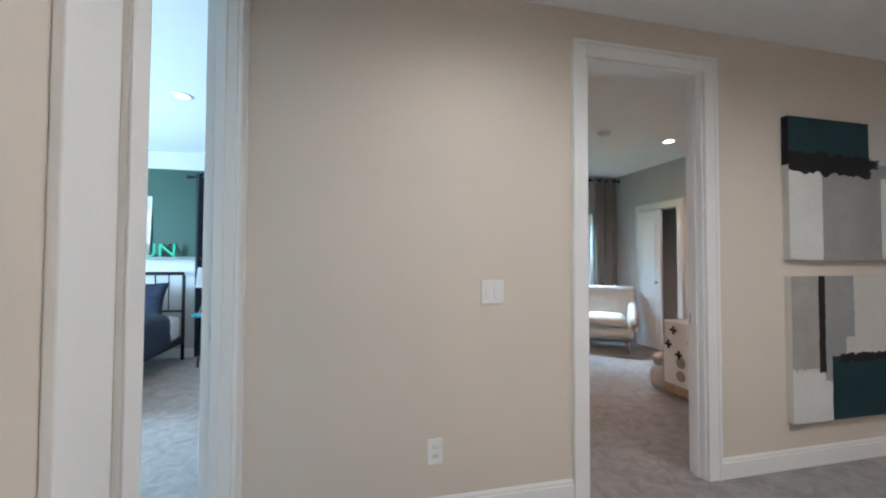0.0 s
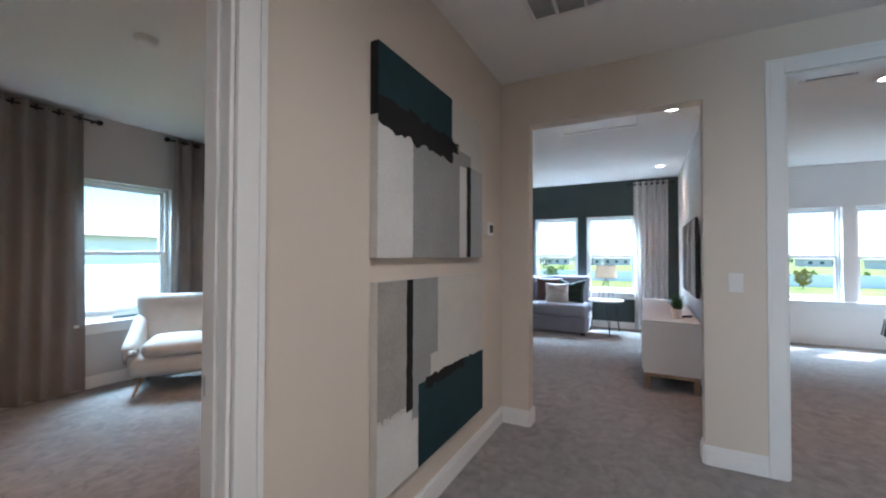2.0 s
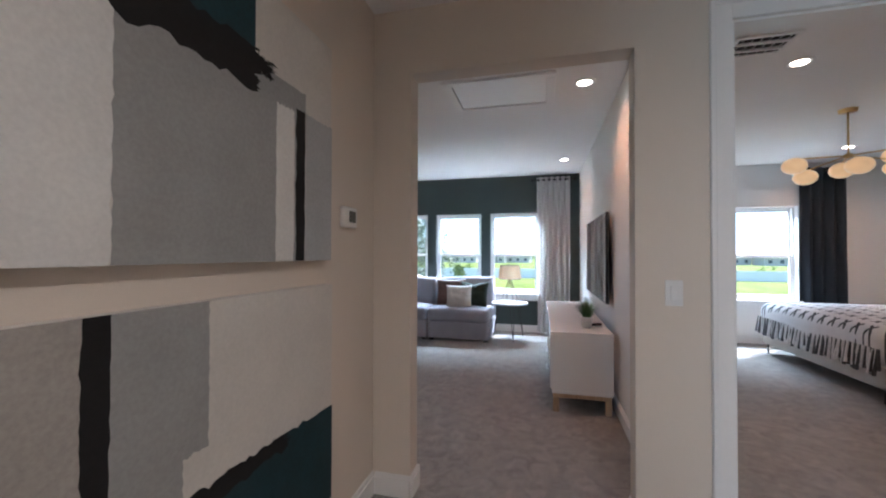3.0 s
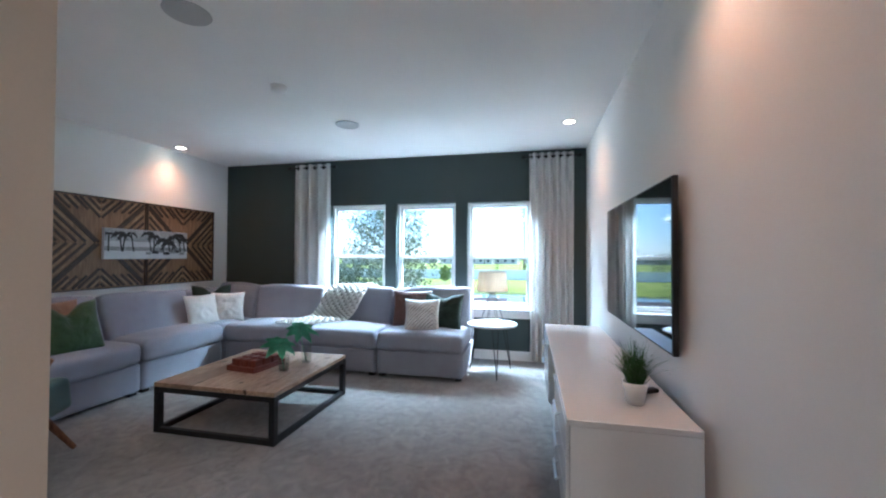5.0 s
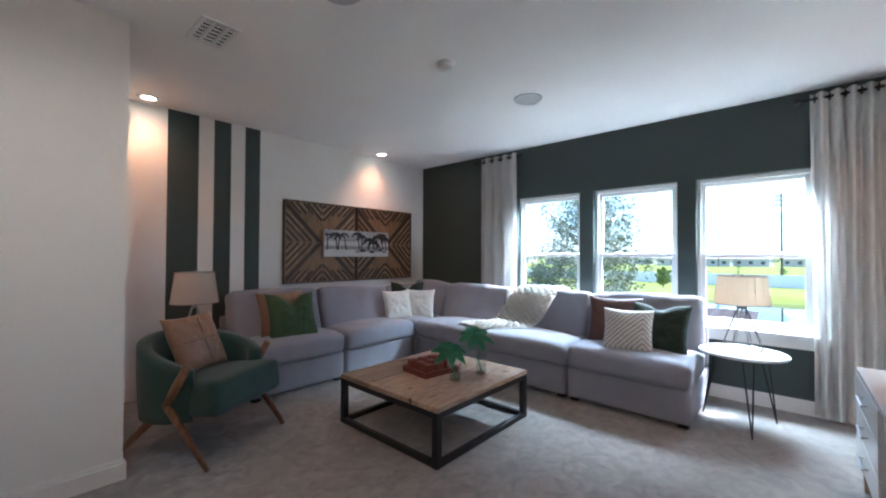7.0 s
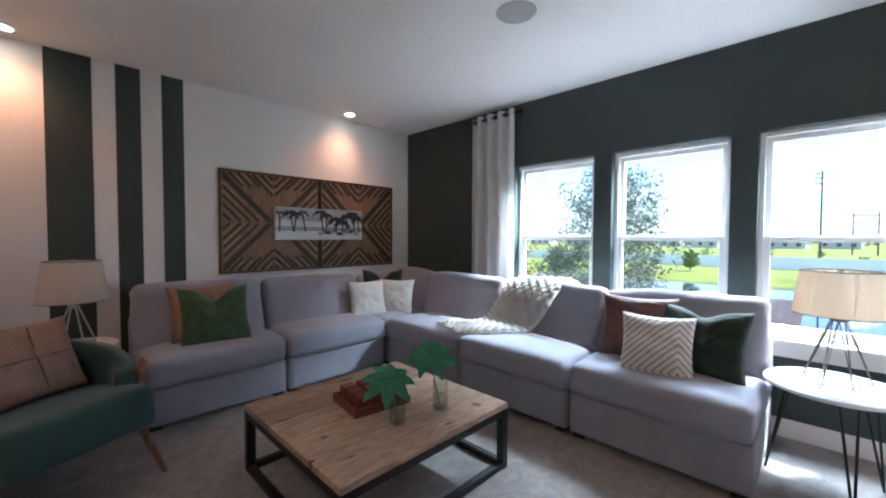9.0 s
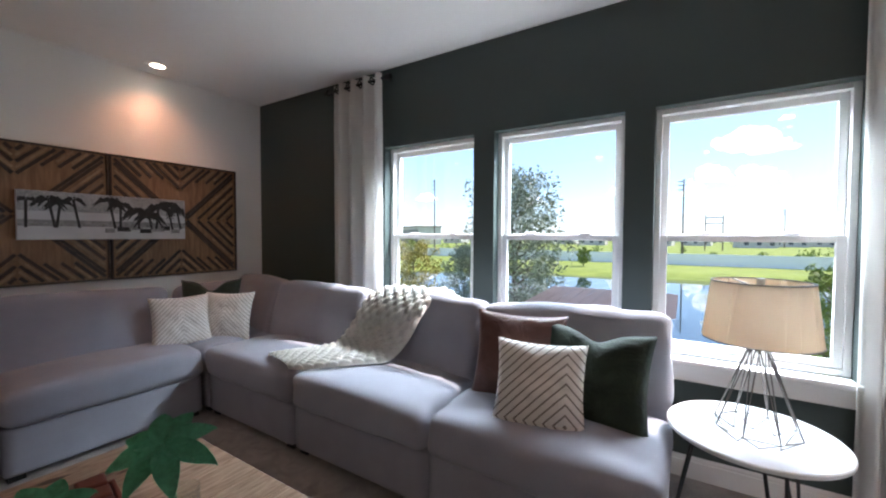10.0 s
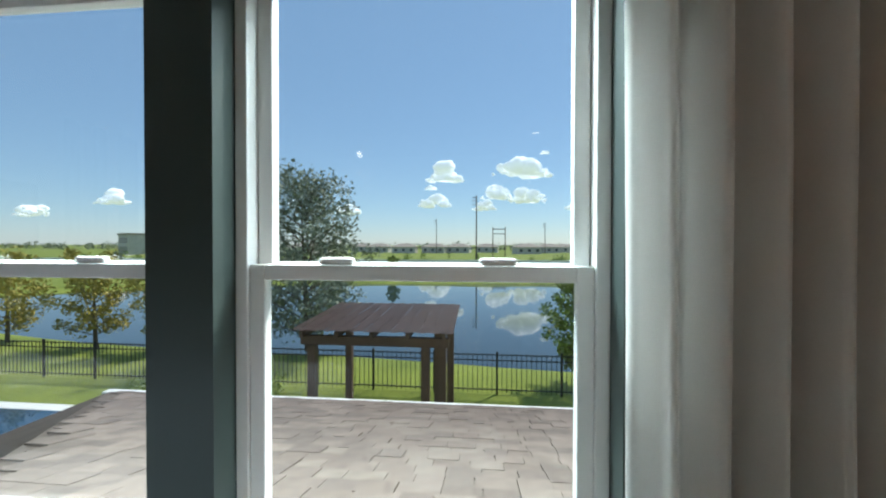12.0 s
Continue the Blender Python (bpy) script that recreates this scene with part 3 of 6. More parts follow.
def can_light(x, y, power=CAN_POWER, tint=(1.0, 0.60, 0.36), cone=150):
    t = thing("ceiling_light", "round white recessed ceiling downlight switched on, some added unseen as fill", "ceiling light", pose(x, y, H), "recessed lights")
    part("trim_ring", lathe([(0.052, -0.001), (0.052, -0.006), (0.075, -0.008), (0.085, -0.005), (0.087, -0.0005)]), PLASTIC, t, smooth=True)
    part("diffuser", lathe([(0, -0.003), (0.0515, -0.003), (0.0515, -0.0008)]), GLOW, t, "glowing diffuser")
    lamp = new("downlight", bpy.data.lights.new("downlight", "SPOT"))
    lamp.data.energy, lamp.data.spot_size, lamp.data.spot_blend, lamp.data.shadow_soft_size, lamp.data.color = power * 4, radians(cone), 1.0, 0.06, tint
    lamp.matrix_world = pose(x, y, H - 0.012)


for x, y in ((5.50, 5.40), (8.09, 5.36), (8.09, 0.67), (5.525, 0.655)):
    can_light(x, y, 2.0, (1.0, 0.46, 0.23), 125)
for x, y in ((-1.457, 3.708), (3.58, 3.80), (1.9, 3.75), (5.55, -0.78), (8.25, -2.75)):
    can_light(x, y)
# unseen downlights added to fill the hall and the passage with light
for x, y, p in ((0.6, 0.9, 3.2), (2.4, 0.3, 5.4), (0.6, -0.9, 4.8), (4.78, 3.0, 2.6)):
    can_light(x, y, p, (1.0, 0.87, 0.75), 172)


def disc(name, label, category, x, y, r, d, material=PLASTIC, rim=0.006):
    b = lathe([(0, -d), (r - rim, -d), (r, -d + rim), (r, -0.0005)], 40)
    return tagged(part(name, b, material, smooth=False), label, category)


SPEAKER = mat("speaker_mesh", (0.46, 0.46, 0.46), 0.7, 0.1, 300, 0.3, 500)
for x, y in ((7.722, 2.90), (5.828, 2.93)):
    o = disc("ceiling_speaker", "round white flush ceiling speaker grille", "speaker", x, y, 0.122, 0.008, SPEAKER)
    o.location = (x, y, H)
for x, y in ((6.78, 3.03), (2.651, 3.703)):
    t = thing("smoke_detector", "round white ceiling smoke detector", "smoke detector", pose(x, y, H))
    part("base", lathe([(0, -0.012), (0.068, -0.012), (0.068, -0.0005)], 32), PLASTIC, t)
    part("cover", lathe([(0, -0.04), (0.045, -0.039), (0.058, -0.03), (0.06, -0.0121)], 32), PLASTIC, t, smooth=True)


def vent(name, label, x0, y0, x1, y1, nslat, along="y", cols=1):
    t = thing(name, label, "air vent")
    w = 0.028
    b = box(x0, y0, H - 0.012, x1, y0 + w, H - 0.0005, 0.003)
    for q in ((x0, y1 - w, x1, y1), (x0, y0 + w, x0 + w, y1 - w), (x1 - w, y0 + w, x1, y1 - w)):
        join(b, box(q[0], q[1], H - 0.012, q[2], q[3], H - 0.0005, 0.003))
    part("frame", b, PLASTIC, t)
    # solid sheet, its dark colour stands for the shade behind the slats
    part("backing", box(x0 + w, y0 + w, H - 0.003, x1 - w, y1 - w, H - 0.001), RECESS_SHADE, t, "dark sheet painted as the shade behind the slats")
    for i in range(nslat):
        k = (i + 0.5) / nslat
        b = bmesh.new()
        if along == "y":
            c = x0 + w + (x1 - x0 - 2 * w) * k
            box(-0.0012, y0 + w, -0.007, 0.0012, y1 - w, 0.007, bm=b)
            bmesh.ops.transform(b, matrix=pose(c, 0, H - 0.0085, 0, 38, 0), verts=b.verts)
        else:
            c = y0 + w + (y1 - y0 - 2 * w) * k
            box(x0 + w, -0.0012, -0.007, x1 - w, 0.0012, 0.007, bm=b)
            bmesh.ops.transform(b, matrix=pose(0, c, H - 0.0085, 38, 0, 0), verts=b.verts)
        part("slat", b, PLASTIC, t)
    for i in range(1, cols):
        if along == "y":
            c = y0 + (y1 - y0) * i / cols
            part("divider", box(x0 + w, c - 0.008, H - 0.017, x1 - w, c + 0.008, H - 0.003), PLASTIC, t)
        else:
            c = x0 + (x1 - x0) * i / cols
            part("divider", box(c - 0.008, y0 + w, H - 0.017, c + 0.008, y1 - w, H - 0.003), PLASTIC, t)


vent("return_air_grille", "large white return air grille in the hall ceiling", 3.13, 0.40, 3.60, 1.468, 26, "y", 7)
vent("ceiling_vent", "small white louvred ceiling vent", 5.42, 3.70, 5.64, 4.04, 6, "x", 3)
vent("ceiling_vent", "small white louvred ceiling vent", 5.08, -0.56, 5.36, -0.20, 6, "x", 3)
# attic hatch
t = thing("attic_hatch", "white ceiling attic hatch with a moulded frame", "hatch")
b = box(5.26, 0.88, H - 0.02, 5.33, 1.76, H - 0.0005, 0.004)
for q in ((5.83, 0.88, 5.90, 1.76), (5.33, 0.88, 5.83, 0.95), (5.33, 1.69, 5.83, 1.76)):
    join(b, box(q[0], q[1], H - 0.02, q[2], q[3], H - 0.0005, 0.004))
part("frame", b, TRIM, t)
part("panel", box(5.335, 0.955, H - 0.008, 5.825, 1.685, H - 0.0005), TRIM, t)


def plate(name, label, category, m, w, h, rockers, outlet=False):
    t = thing(name, label, category, m)
    part("cover_plate", box(-w / 2, -0.006, -h / 2, w / 2, 0, h / 2, 0.002), PLASTIC, t)
    for i in range(rockers):
        x = (i - (rockers - 1) / 2) * 0.046
        part("rocker", box(x - 0.0165, -0.0105, -0.033, x + 0.0165, -0.0061, 0.033, 0.002), PLASTIC, t)
    if outlet:
        for z in (0.02, -0.02):
            s = part("socket", box(-0.017, -0.009, z - 0.014, 0.017, -0.0061, z + 0.014, 0.004), PLASTIC, t)
            part("slot", box(-0.007, -0.0096, z - 0.004, -0.005, -0.0091, z + 0.006), RECESS_SHADE, s)
            part("slot", box(0.005, -0.0096, z - 0.004, 0.007, -0.0091, z + 0.006), RECESS_SHADE, s)


plate("light_switch", "white double rocker light switch on the hall wall", "light switch", pose(0.70, 1.905, 1.128), 0.12, 0.12, 2)
plate("power_outlet", "white double power outlet low on the hall wall", "power outlet", pose(0.40, 1.905, 0.345), 0.075, 0.125, 0, True)
plate("light_switch", "white single rocker light switch beside the bedroom doorway", "light switch", pose(4.32, 0.39, 1.15, 0, 0, -90), 0.075, 0.12, 1)
t = thing("thermostat", "small white wall thermostat with a grey display", "thermostat", pose(4.0, 1.905, 1.505))
part("body", box(-0.065, -0.028, -0.05, 0.065, 0, 0.05, 0.008), PLASTIC, t, smooth=False)
part("display", box(-0.02, -0.0295, -0.025, 0.045, -0.0281, 0.03), plain("grey_display", (0.10, 0.11, 0.10), 0.2), t, "grey display")

# ---- sofa modules ----
def sofa_module(label, m, w, d, back=True, side=False, seed=0):
    """Width along x, the front at -y; origin at the floor under the front left corner."""
    t = thing("sofa_module", label, "sofa", m, "sectional sofa modules")
    g = 0.006
    b = cushion(w - 2 * g, d, 0.27, 0.022, 0.0, seed, 9, 0.002)
    bmesh.ops.translate(b, verts=b.verts, vec=(w / 2, d / 2, 0.165))
    part("base", b, SOFA, t, smooth=True)
    sd = d - (0.22 if back else 0)
    b = cushion(w - 2 * g - (0.17 if side else 0), sd + 0.03, 0.205, 0.058, 0.030, seed + 1, 17, 0.016)
    bmesh.ops.translate(b, verts=b.verts, vec=(w / 2 + (0.085 if side else 0), sd / 2 - 0.02, 0.395))
    part("seat_cushion", b, SOFA, t, smooth=True)
    if back:
        b = cushion(w - 0.02 - (0.17 if side else 0), 0.20, 0.52, 0.055, 0.022, seed + 2, 17, 0.020)
        for v in b.verts:
            v.co.y *= 1.15 - 0.5 * (v.co.z + 0.25)
        bmesh.ops.transform(b, matrix=pose(w / 2 + (0.085 if side else 0), d - 0.285, 0.665 + 0.012 * math.sin(seed), -12 - 3 * math.sin(seed * 1.3), 2.2 * math.sin(seed * 0.7), 2.5 * math.cos(seed)), verts=b.verts)
        part("back_cushion", b, SOFA, t, smooth=True)
        b = cushion(w - 2 * g, 0.12, 0.40, 0.04, 0.0, seed + 3, 7, 0.002)
        bmesh.ops.translate(b, verts=b.verts, vec=(w / 2, d - 0.065, 0.49))
        part("back_frame", b, SOFA, t, smooth=True)
    if side:
        b = cushion(0.17, d - 0.20, 0.44, 0.08, 0.01, seed + 5, 9, 0.006)
        bmesh.ops.transform(b, matrix=pose(0.13, d / 2 + 0.0, 0.66, 0, -10, 0), verts=b.verts)
        part("side_cushion", b, SOFA, t, smooth=True)
    for x in (0.06, w - 0.06):
        for y in (0.06, d - 0.06):
            part("foot", box(x - 0.035, y - 0.035, 0, x + 0.035, y + 0.035, 0.033, 0.003), SOFA_DARK, t)
    return t


SL = "grey linen armless sofa module with loose back cushion"
sofa_module("grey linen armless sofa module beside the lamp table", pose(6.12, 4.69, 0), 0.95, 0.85, seed=1)
sofa_module(SL, pose(7.075, 4.69, 0), 1.0, 0.85, seed=11)
sofa_module("grey linen corner sofa module in the room corner", pose(8.10, 5.54, 0, 0, 0, -90) @ pose(0, 0, 0), 0.86, 0.93, True, True, seed=21)
sofa_module("grey linen armless sofa module under the windows", pose(8.10, 4.68, 0, 0, 0, -90), 0.975, 0.92, seed=31)
sofa_module("grey linen armless sofa module with a knitted throw over it", pose(8.10, 3.70, 0, 0, 0, -90), 0.975, 0.92, seed=41)
sofa_module("grey linen armless sofa module at the end beside the side table", pose(8.10, 2.72, 0, 0, 0, -90), 0.975, 0.92, seed=51)


def throw_pillow(label, m, w, h, t, material, notch=0.0, seed=0):
    o = part("throw_pillow", pillow(w, h, t, notch, seed), material, smooth=True)
    o.matrix_basis = m
    return tagged(o, label, "pillow", "throw pillows")


throw_pillow("green velvet throw pillow with a chopped top", pose(6.60, 4.91, 0.70, -20, 0, -4), 0.50, 0.48, 0.17, GREEN_VELVET, 0.10, 1)
throw_pillow("tan leather throw pillow behind the green one", pose(6.56, 5.04, 0.72, -18, 0, 3), 0.50, 0.44, 0.13, TAN_LEATHER, 0, 2)
throw_pillow("white chevron woven throw pillow", pose(8.06, 4.98, 0.66, -18, 0, -14), 0.40, 0.40, 0.14, CHEVRON_B, 0, 3)
throw_pillow("white chevron woven throw pillow", pose(8.36, 4.88, 0.66, -18, 0, -55), 0.40, 0.40, 0.14, CHEVRON_B, 0, 4)
throw_pillow("dark green velvet throw pillow in the sofa corner", pose(8.34, 5.10, 0.72, -14, 0, -40), 0.46, 0.46, 0.15, DARK_VELVET, 0.08, 5)
throw_pillow("brown leather throw pillow", pose(8.51, 2.43, 0.70, -16, 0, -84), 0.48, 0.46, 0.15, BROWN_LEATHER, 0, 6)
throw_pillow("white throw pillow with grey diamond stitched lines", pose(8.30, 2.25, 0.655, -22, 0, -80), 0.41, 0.40, 0.14, CHEVRON, 0, 7)
throw_pillow("dark green velvet throw pillow with a chopped top", pose(8.47, 2.05, 0.68, -18, 0, -96), 0.49, 0.45, 0.17, DARK_VELVET, 0.045, 8)

# knitted throw over the back and seat
def knit_throw():
    path = [(8.93, 3.26, 0.84), (8.83, 3.30, 0.925), (8.68, 3.38, 0.87), (8.58, 3.46, 0.66), (8.50, 3.54, 0.55), (8.36, 3.66, 0.535), (8.22, 3.80, 0.525), (8.14, 3.90, 0.515)]
    pts = [Vector(p) for p in path]

    def curve(u):
        k = u * (len(pts) - 1)
        i = min(int(k), len(pts) - 2)
        f = k - i
        p0, p1, p2, p3 = pts[max(i - 1, 0)], pts[i], pts[i + 1], pts[min(i + 2, len(pts) - 1)]
        return 0.5 * ((2 * p1) + (p2 - p0) * f + (2 * p0 - 5 * p1 + 4 * p2 - p3) * f * f + (3 * p1 - p0 - 3 * p2 + p3) * f ** 3)
    nu, nv = 190, 90
    b = bmesh.new()
    g = []
    for i in range(nu + 1):
        u = i / nu
        c = curve(u)
        d = (curve(min(u + 0.01, 1)) - curve(max(u - 0.01, 0))).normalized()
        side = Vector((0.25 * u, 1, 0)).normalized()
        up = side.cross(d)
        if up.z < 0 and u > 0.2:
            up = -up
        if u <= 0.2 and up.x > 0 and up.z < 0:
            up = -up
        row = []
        wide = 0.285 * (1 - 0.42 * max(0, u - 0.6) / 0.4)
        for j in range(nv + 1):
            v = -1 + 2 * j / nv
            knob = abs(math.sin(u * 21 * math.pi + (0.5 * math.pi if int((v + 1) * 6.5) % 2 else 0))) * abs(math.sin((v + 1) * 6.5 * math.pi))
            off = 0.022 + 0.030 * knob ** 0.6 + 0.02 * noise.noise(Vector((u * 5, v * 2, 3))) - 0.03 * abs(v) ** 6
            row.append(b.verts.new(c + side * wide * v + up * off))
        g.append(row)
    for i in range(nu):
        for j in range(nv):
            b.faces.new([g[i][j], g[i + 1][j], g[i + 1][j + 1], g[i][j + 1]])
    bmesh.ops.solidify(b, geom=b.faces[:], thickness=0.02)
    return tagged(part("throw_blanket", b, KNIT, smooth=True), "cream chunky knitted throw draped over the sofa", "blanket")


knit_throw()

# ---- coffee table ----
t = thing("coffee_table", "square coffee table with acacia plank top and black steel frame", "coffee table")
X0, X1, Y0, Y1, TZ = 6.45, 7.53, 2.80, 3.83, 0.375
for i in range(6):
    a, c = Y0 + (Y1 - Y0) * i / 6, Y0 + (Y1 - Y0) * (i + 1) / 6
    part("plank", box(X0, a + 0.0008, TZ - 0.032, X1, c - 0.0008, TZ, 0.002), TABLE_WOOD, t)
for x in (X0, X1 - 0.045):
    for y in (Y0, Y1 - 0.045):
        part("leg", box(x, y, 0, x + 0.045, y + 0.045, TZ - 0.033, 0.002), BLACK_METAL, t)
for z in (0.001, TZ - 0.072):
    for y in (Y0, Y1 - 0.04):
        part("rail", box(X0 + 0.0455, y + 0.002, z, X1 - 0.0455, y + 0.038, z + 0.038, 0.002), BLACK_METAL, t)
    for x in (X0, X1 - 0.04):
        part("rail", box(x + 0.002, Y0 + 0.0455, z, x + 0.038, Y1 - 0.0455, z + 0.038, 0.002), BLACK_METAL, t)
t = thing("wooden_tray", "red-brown carved wooden tray", "tray", pose(6.98, 3.36, TZ, 0, 0, -8))
part("bottom", box(-0.17, -0.15, 0.001, 0.17, 0.15, 0.018, 0.003), RED_WOOD, t)
for q in ((-0.17, -0.15, 0.17, -0.135), (-0.17, 0.135, 0.17, 0.15), (-0.17, -0.1345, -0.155, 0.1345), (0.155, -0.1345, 0.17, 0.1345)):
    part("rim", box(q[0], q[1], 0.0185, q[2], q[3], 0.045, 0.003), RED_WOOD, t)
for i in range(3):
    for j in range(3):
        o = part("wooden_block", box(-0.04, -0.038, 0, 0.04, 0.038, 0.075, 0.008), RED_WOOD)
        o.matrix_basis = pose(6.98, 3.36, TZ, 0, 0, -8) @ pose(-0.098 + 0.098 * i, -0.09 + 0.09 * j, 0.0185, 0, 0, random.uniform(-4, 4))
        tagged(o, "red-brown square wooden block in the tray", "block", "tray blocks")


def leaf_palmate(scale, seed):
    """A palmate leaf of seven long lobes about the origin, drooping outwards."""
    rnd = random.Random(seed)
    b = bmesh.new()
    for i in range(8):
        a = radians(-150 + 300 * i / 7)
        L = scale * (0.95 - 0.35 * abs(i - 3.5) / 3.5) * rnd.uniform(0.92, 1.05)
        n = 9
        left, right, mid = [], [], []
        for k in range(n + 1):
            s = k / n
            w = scale * 0.21 * math.sin(math.pi * min(1, s * 0.93 + 0.06)) ** 0.8 * (1 - 0.25 * s)
            z = 0.10 * L * math.sin(s * 2.0) - 0.22 * L * s * s * rnd.uniform(0.9, 1.1)
            c, d = Vector((math.sin(a), math.cos(a), 0)), Vector((math.cos(a), -math.sin(a), 0))
            mid.append(b.verts.new(c * L * s + Vector((0, 0, z - 0.006))))
            left.append(b.verts.new(c * L * s + d * w + Vector((0, 0, z + 0.006))))
            right.append(b.verts.new(c * L * s - d * w + Vector((0, 0, z + 0.006))))
        for k in range(n):
            b.faces.new([mid[k], mid[k + 1], left[k + 1], left[k]])
            b.faces.new([right[k], right[k + 1], mid[k + 1], mid[k]])
    bmesh.ops.solidify(b, geom=b.faces[:], thickness=0.0012)
    return b


def vase(label, x, y, r, h, lean, leaf, seed):
    t = thing("glass_vase", label, "vase", pose(x, y, TZ))
    part("glass", lathe([(0, 0.001), (r * 0.95, 0.001), (r, 0.006), (r, h), (r - 0.003, h), (r - 0.003, 0.012), (0, 0.012)], 28), CLEAR, t, smooth=True)
    part("water", lathe([(0, 0.0125), (r - 0.0035, 0.0125), (r - 0.0035, h * 0.45), (0, h * 0.45)], 28), WATER_IN, t, "clear water")
    top = Vector(lean)
    part("stem", rod((0, 0, 0.014), top, 0.0035, 0.003, 8), LEAF, t, "green stem", smooth=True)
    o = part("leaf", leaf_palmate(leaf, seed), LEAF, t, "large green palmate leaf", smooth=True)
    o.matrix_basis = Matrix.Translation(top) @ pose(0, 0, 0, 26, -20, 0) @ pose(0, 0, 0, 0, 0, 40 + seed * 70)


vase("clear glass cylinder vase with one large leaf", 6.93, 3.06, 0.042, 0.13, (-0.03, 0.02, 0.225), 0.185, 1)
vase("clear glass cylinder vase with one large leaf", 7.20, 3.02, 0.042, 0.16, (-0.04, 0.05, 0.30), 0.19, 2)

# ---- side tables and lamps ----
def side_table(label, x, y, r, h, turn=0):
    t = thing("side_table", label, "side table", pose(x, y, 0, 0, 0, turn))
    part("tabletop", lathe([(0, h - 0.02), (r - 0.006, h - 0.02), (r, h - 0.015), (r, h - 0.004), (r - 0.005, h), (0, h)], 48), LACQUER, t, "round white top")
    for i in range(3):
        a = 2 * math.pi * i / 3
        c, s = math.cos(a), math.sin(a)
        leg = bmesh.new()
        for k in (-0.035, 0.035):
            p = Vector((c * r * 0.62 - s * k, s * r * 0.62 + c * k, h - 0.02))
            rod(p, (c * r * 0.98, s * r * 0.98, 0.004), 0.006, bm=leg, seg=8)
        part("leg", leg, BLACK_METAL, t, "black hairpin leg")
    return t


def table_lamp(label, x, y, z, r0, r1, h0, h1, shade_mat, base):
    t = thing("table_lamp", label, "table lamp", pose(x, y, z))
    b = lathe([(r0, h0), (r1, h1)], 48)
    for f in b.faces:
        f.smooth = True
    bmesh.ops.solidify(b, geom=b.faces[:], thickness=0.002)
    sh = part("shade", b, shade_mat, t, smooth=True)
    for r, h in ((r0, h0), (r1, h1)):
        part("shade_rim", lathe([(r - 0.003, h - 0.002), (r + 0.0012, h - 0.002), (r + 0.0012, h + 0.002), (r - 0.003, h + 0.002), (r - 0.003, h - 0.002)], 48), GREY_WIRE, sh, smooth=False)
    part("stem", rod((0, 0, h0 - 0.05), (0, 0, h1 - 0.07), 0.006), CHROME, t)
    part("finial", rod((0, 0, h1 - 0.03), (0, 0, h1 + 0.012), 0.013, 0.013, 16), CHROME, t, "satin metal finial")
    for i in range(3):
        a = 2 * math.pi * i / 3 + 0.5
        part("spider_arm", rod((0, 0, h1 - 0.03), (math.cos(a) * (r1 - 0.002), math.sin(a) * (r1 - 0.002), h1 - 0.004), 0.0025, seg=8), GREY_WIRE, t)
    part("bulb", lathe([(0, h0 + 0.01), (0.014, h0 + 0.012), (0.016, h0 + 0.04), (0.03, h0 + 0.075), (0.028, h0 + 0.10), (0, h0 + 0.118)], 20), BULB, t, "frosted bulb", smooth=True)
    if base == "wire":
        n, rb, rt, zk = 8, 0.135, 0.03, 0.045
        top = h0 - 0.03
        for i in range(n):
            a, c = 2 * math.pi * i / n, 2 * math.pi * (i + 0.5) / n
            P = Vector((math.cos(a) * rt, math.sin(a) * rt, top))
            Q = Vector((math.cos(c) * rb, math.sin(c) * rb, zk))
            Q2 = Vector((math.cos(c - 2 * math.pi / n) * rb, math.sin(c - 2 * math.pi / n) * rb, zk))
            F = Vector((math.cos(a) * 0.085, math.sin(a) * 0.085, 0.003))
            w = rod(P, Q, 0.0022, seg=6)
            rod(P, Q2, 0.0022, seg=6, bm=w)
            rod(Q, F, 0.0022, seg=6, bm=w)
            rod(Q2, F, 0.0022, seg=6, bm=w)
            rod(Q, Q2, 0.0022, seg=6, bm=w)
            part("wire", w, GREY_WIRE, t)
        part("collar", lathe([(0, top - 0.004), (0.034, top - 0.004), (0.034, top + 0.006), (0.012, top + 0.012), (0.012, h0 + 0.012), (0, h0 + 0.012)], 20), GREY_WIRE, t)
    else:
        for i in range(4):
            a = 2 * math.pi * i / 4 + 0.4
            part("leg", rod((math.cos(a) * 0.02, math.sin(a) * 0.02, h0 - 0.02), (math.cos(a) * 0.12, math.sin(a) * 0.12, 0.006), 0.006, seg=8), CHROME, t)
        part("foot_ring", lathe([(0.115, 0.001), (0.127, 0.001), (0.127, 0.012), (0.115, 0.012), (0.115, 0.001)], 32), CHROME, t)
    return t


side_table("round white side table on black hairpin legs beside the sofa", 8.52, 1.475, 0.285, 0.57, 195)
table_lamp("table lamp with linen drum shade and geometric wire base", 8.45, 1.47, 0.57, 0.178, 0.152, 0.375, 0.59, SHADE_LINEN, "wire")
side_table("round white side table beside the armchair", 5.80, 5.12, 0.23, 0.58, 40)
table_lamp("table lamp with white drum shade and metal tripod base", 5.80, 5.12, 0.58, 0.185, 0.150, 0.30, 0.57, SHADE_WHITE, "tripod")

# ---- console, television, plant ----
t = thing("media_console", "long white lacquered media console on wooden legs", "cabinet")
CX0, CX1, CY0, CY1, CZ0, CZ1 = 5.70, 7.95, 0.42, 0.905, 0.165, 0.68
part("tabletop", box(CX0, CY0, CZ1 - 0.025, CX1, CY1 + 0.012, CZ1, 0.003), LACQUER, t)
part("bottom_panel", box(CX0, CY0, CZ0, CX1, CY1, CZ0 + 0.025, 0.002), LACQUER, t)
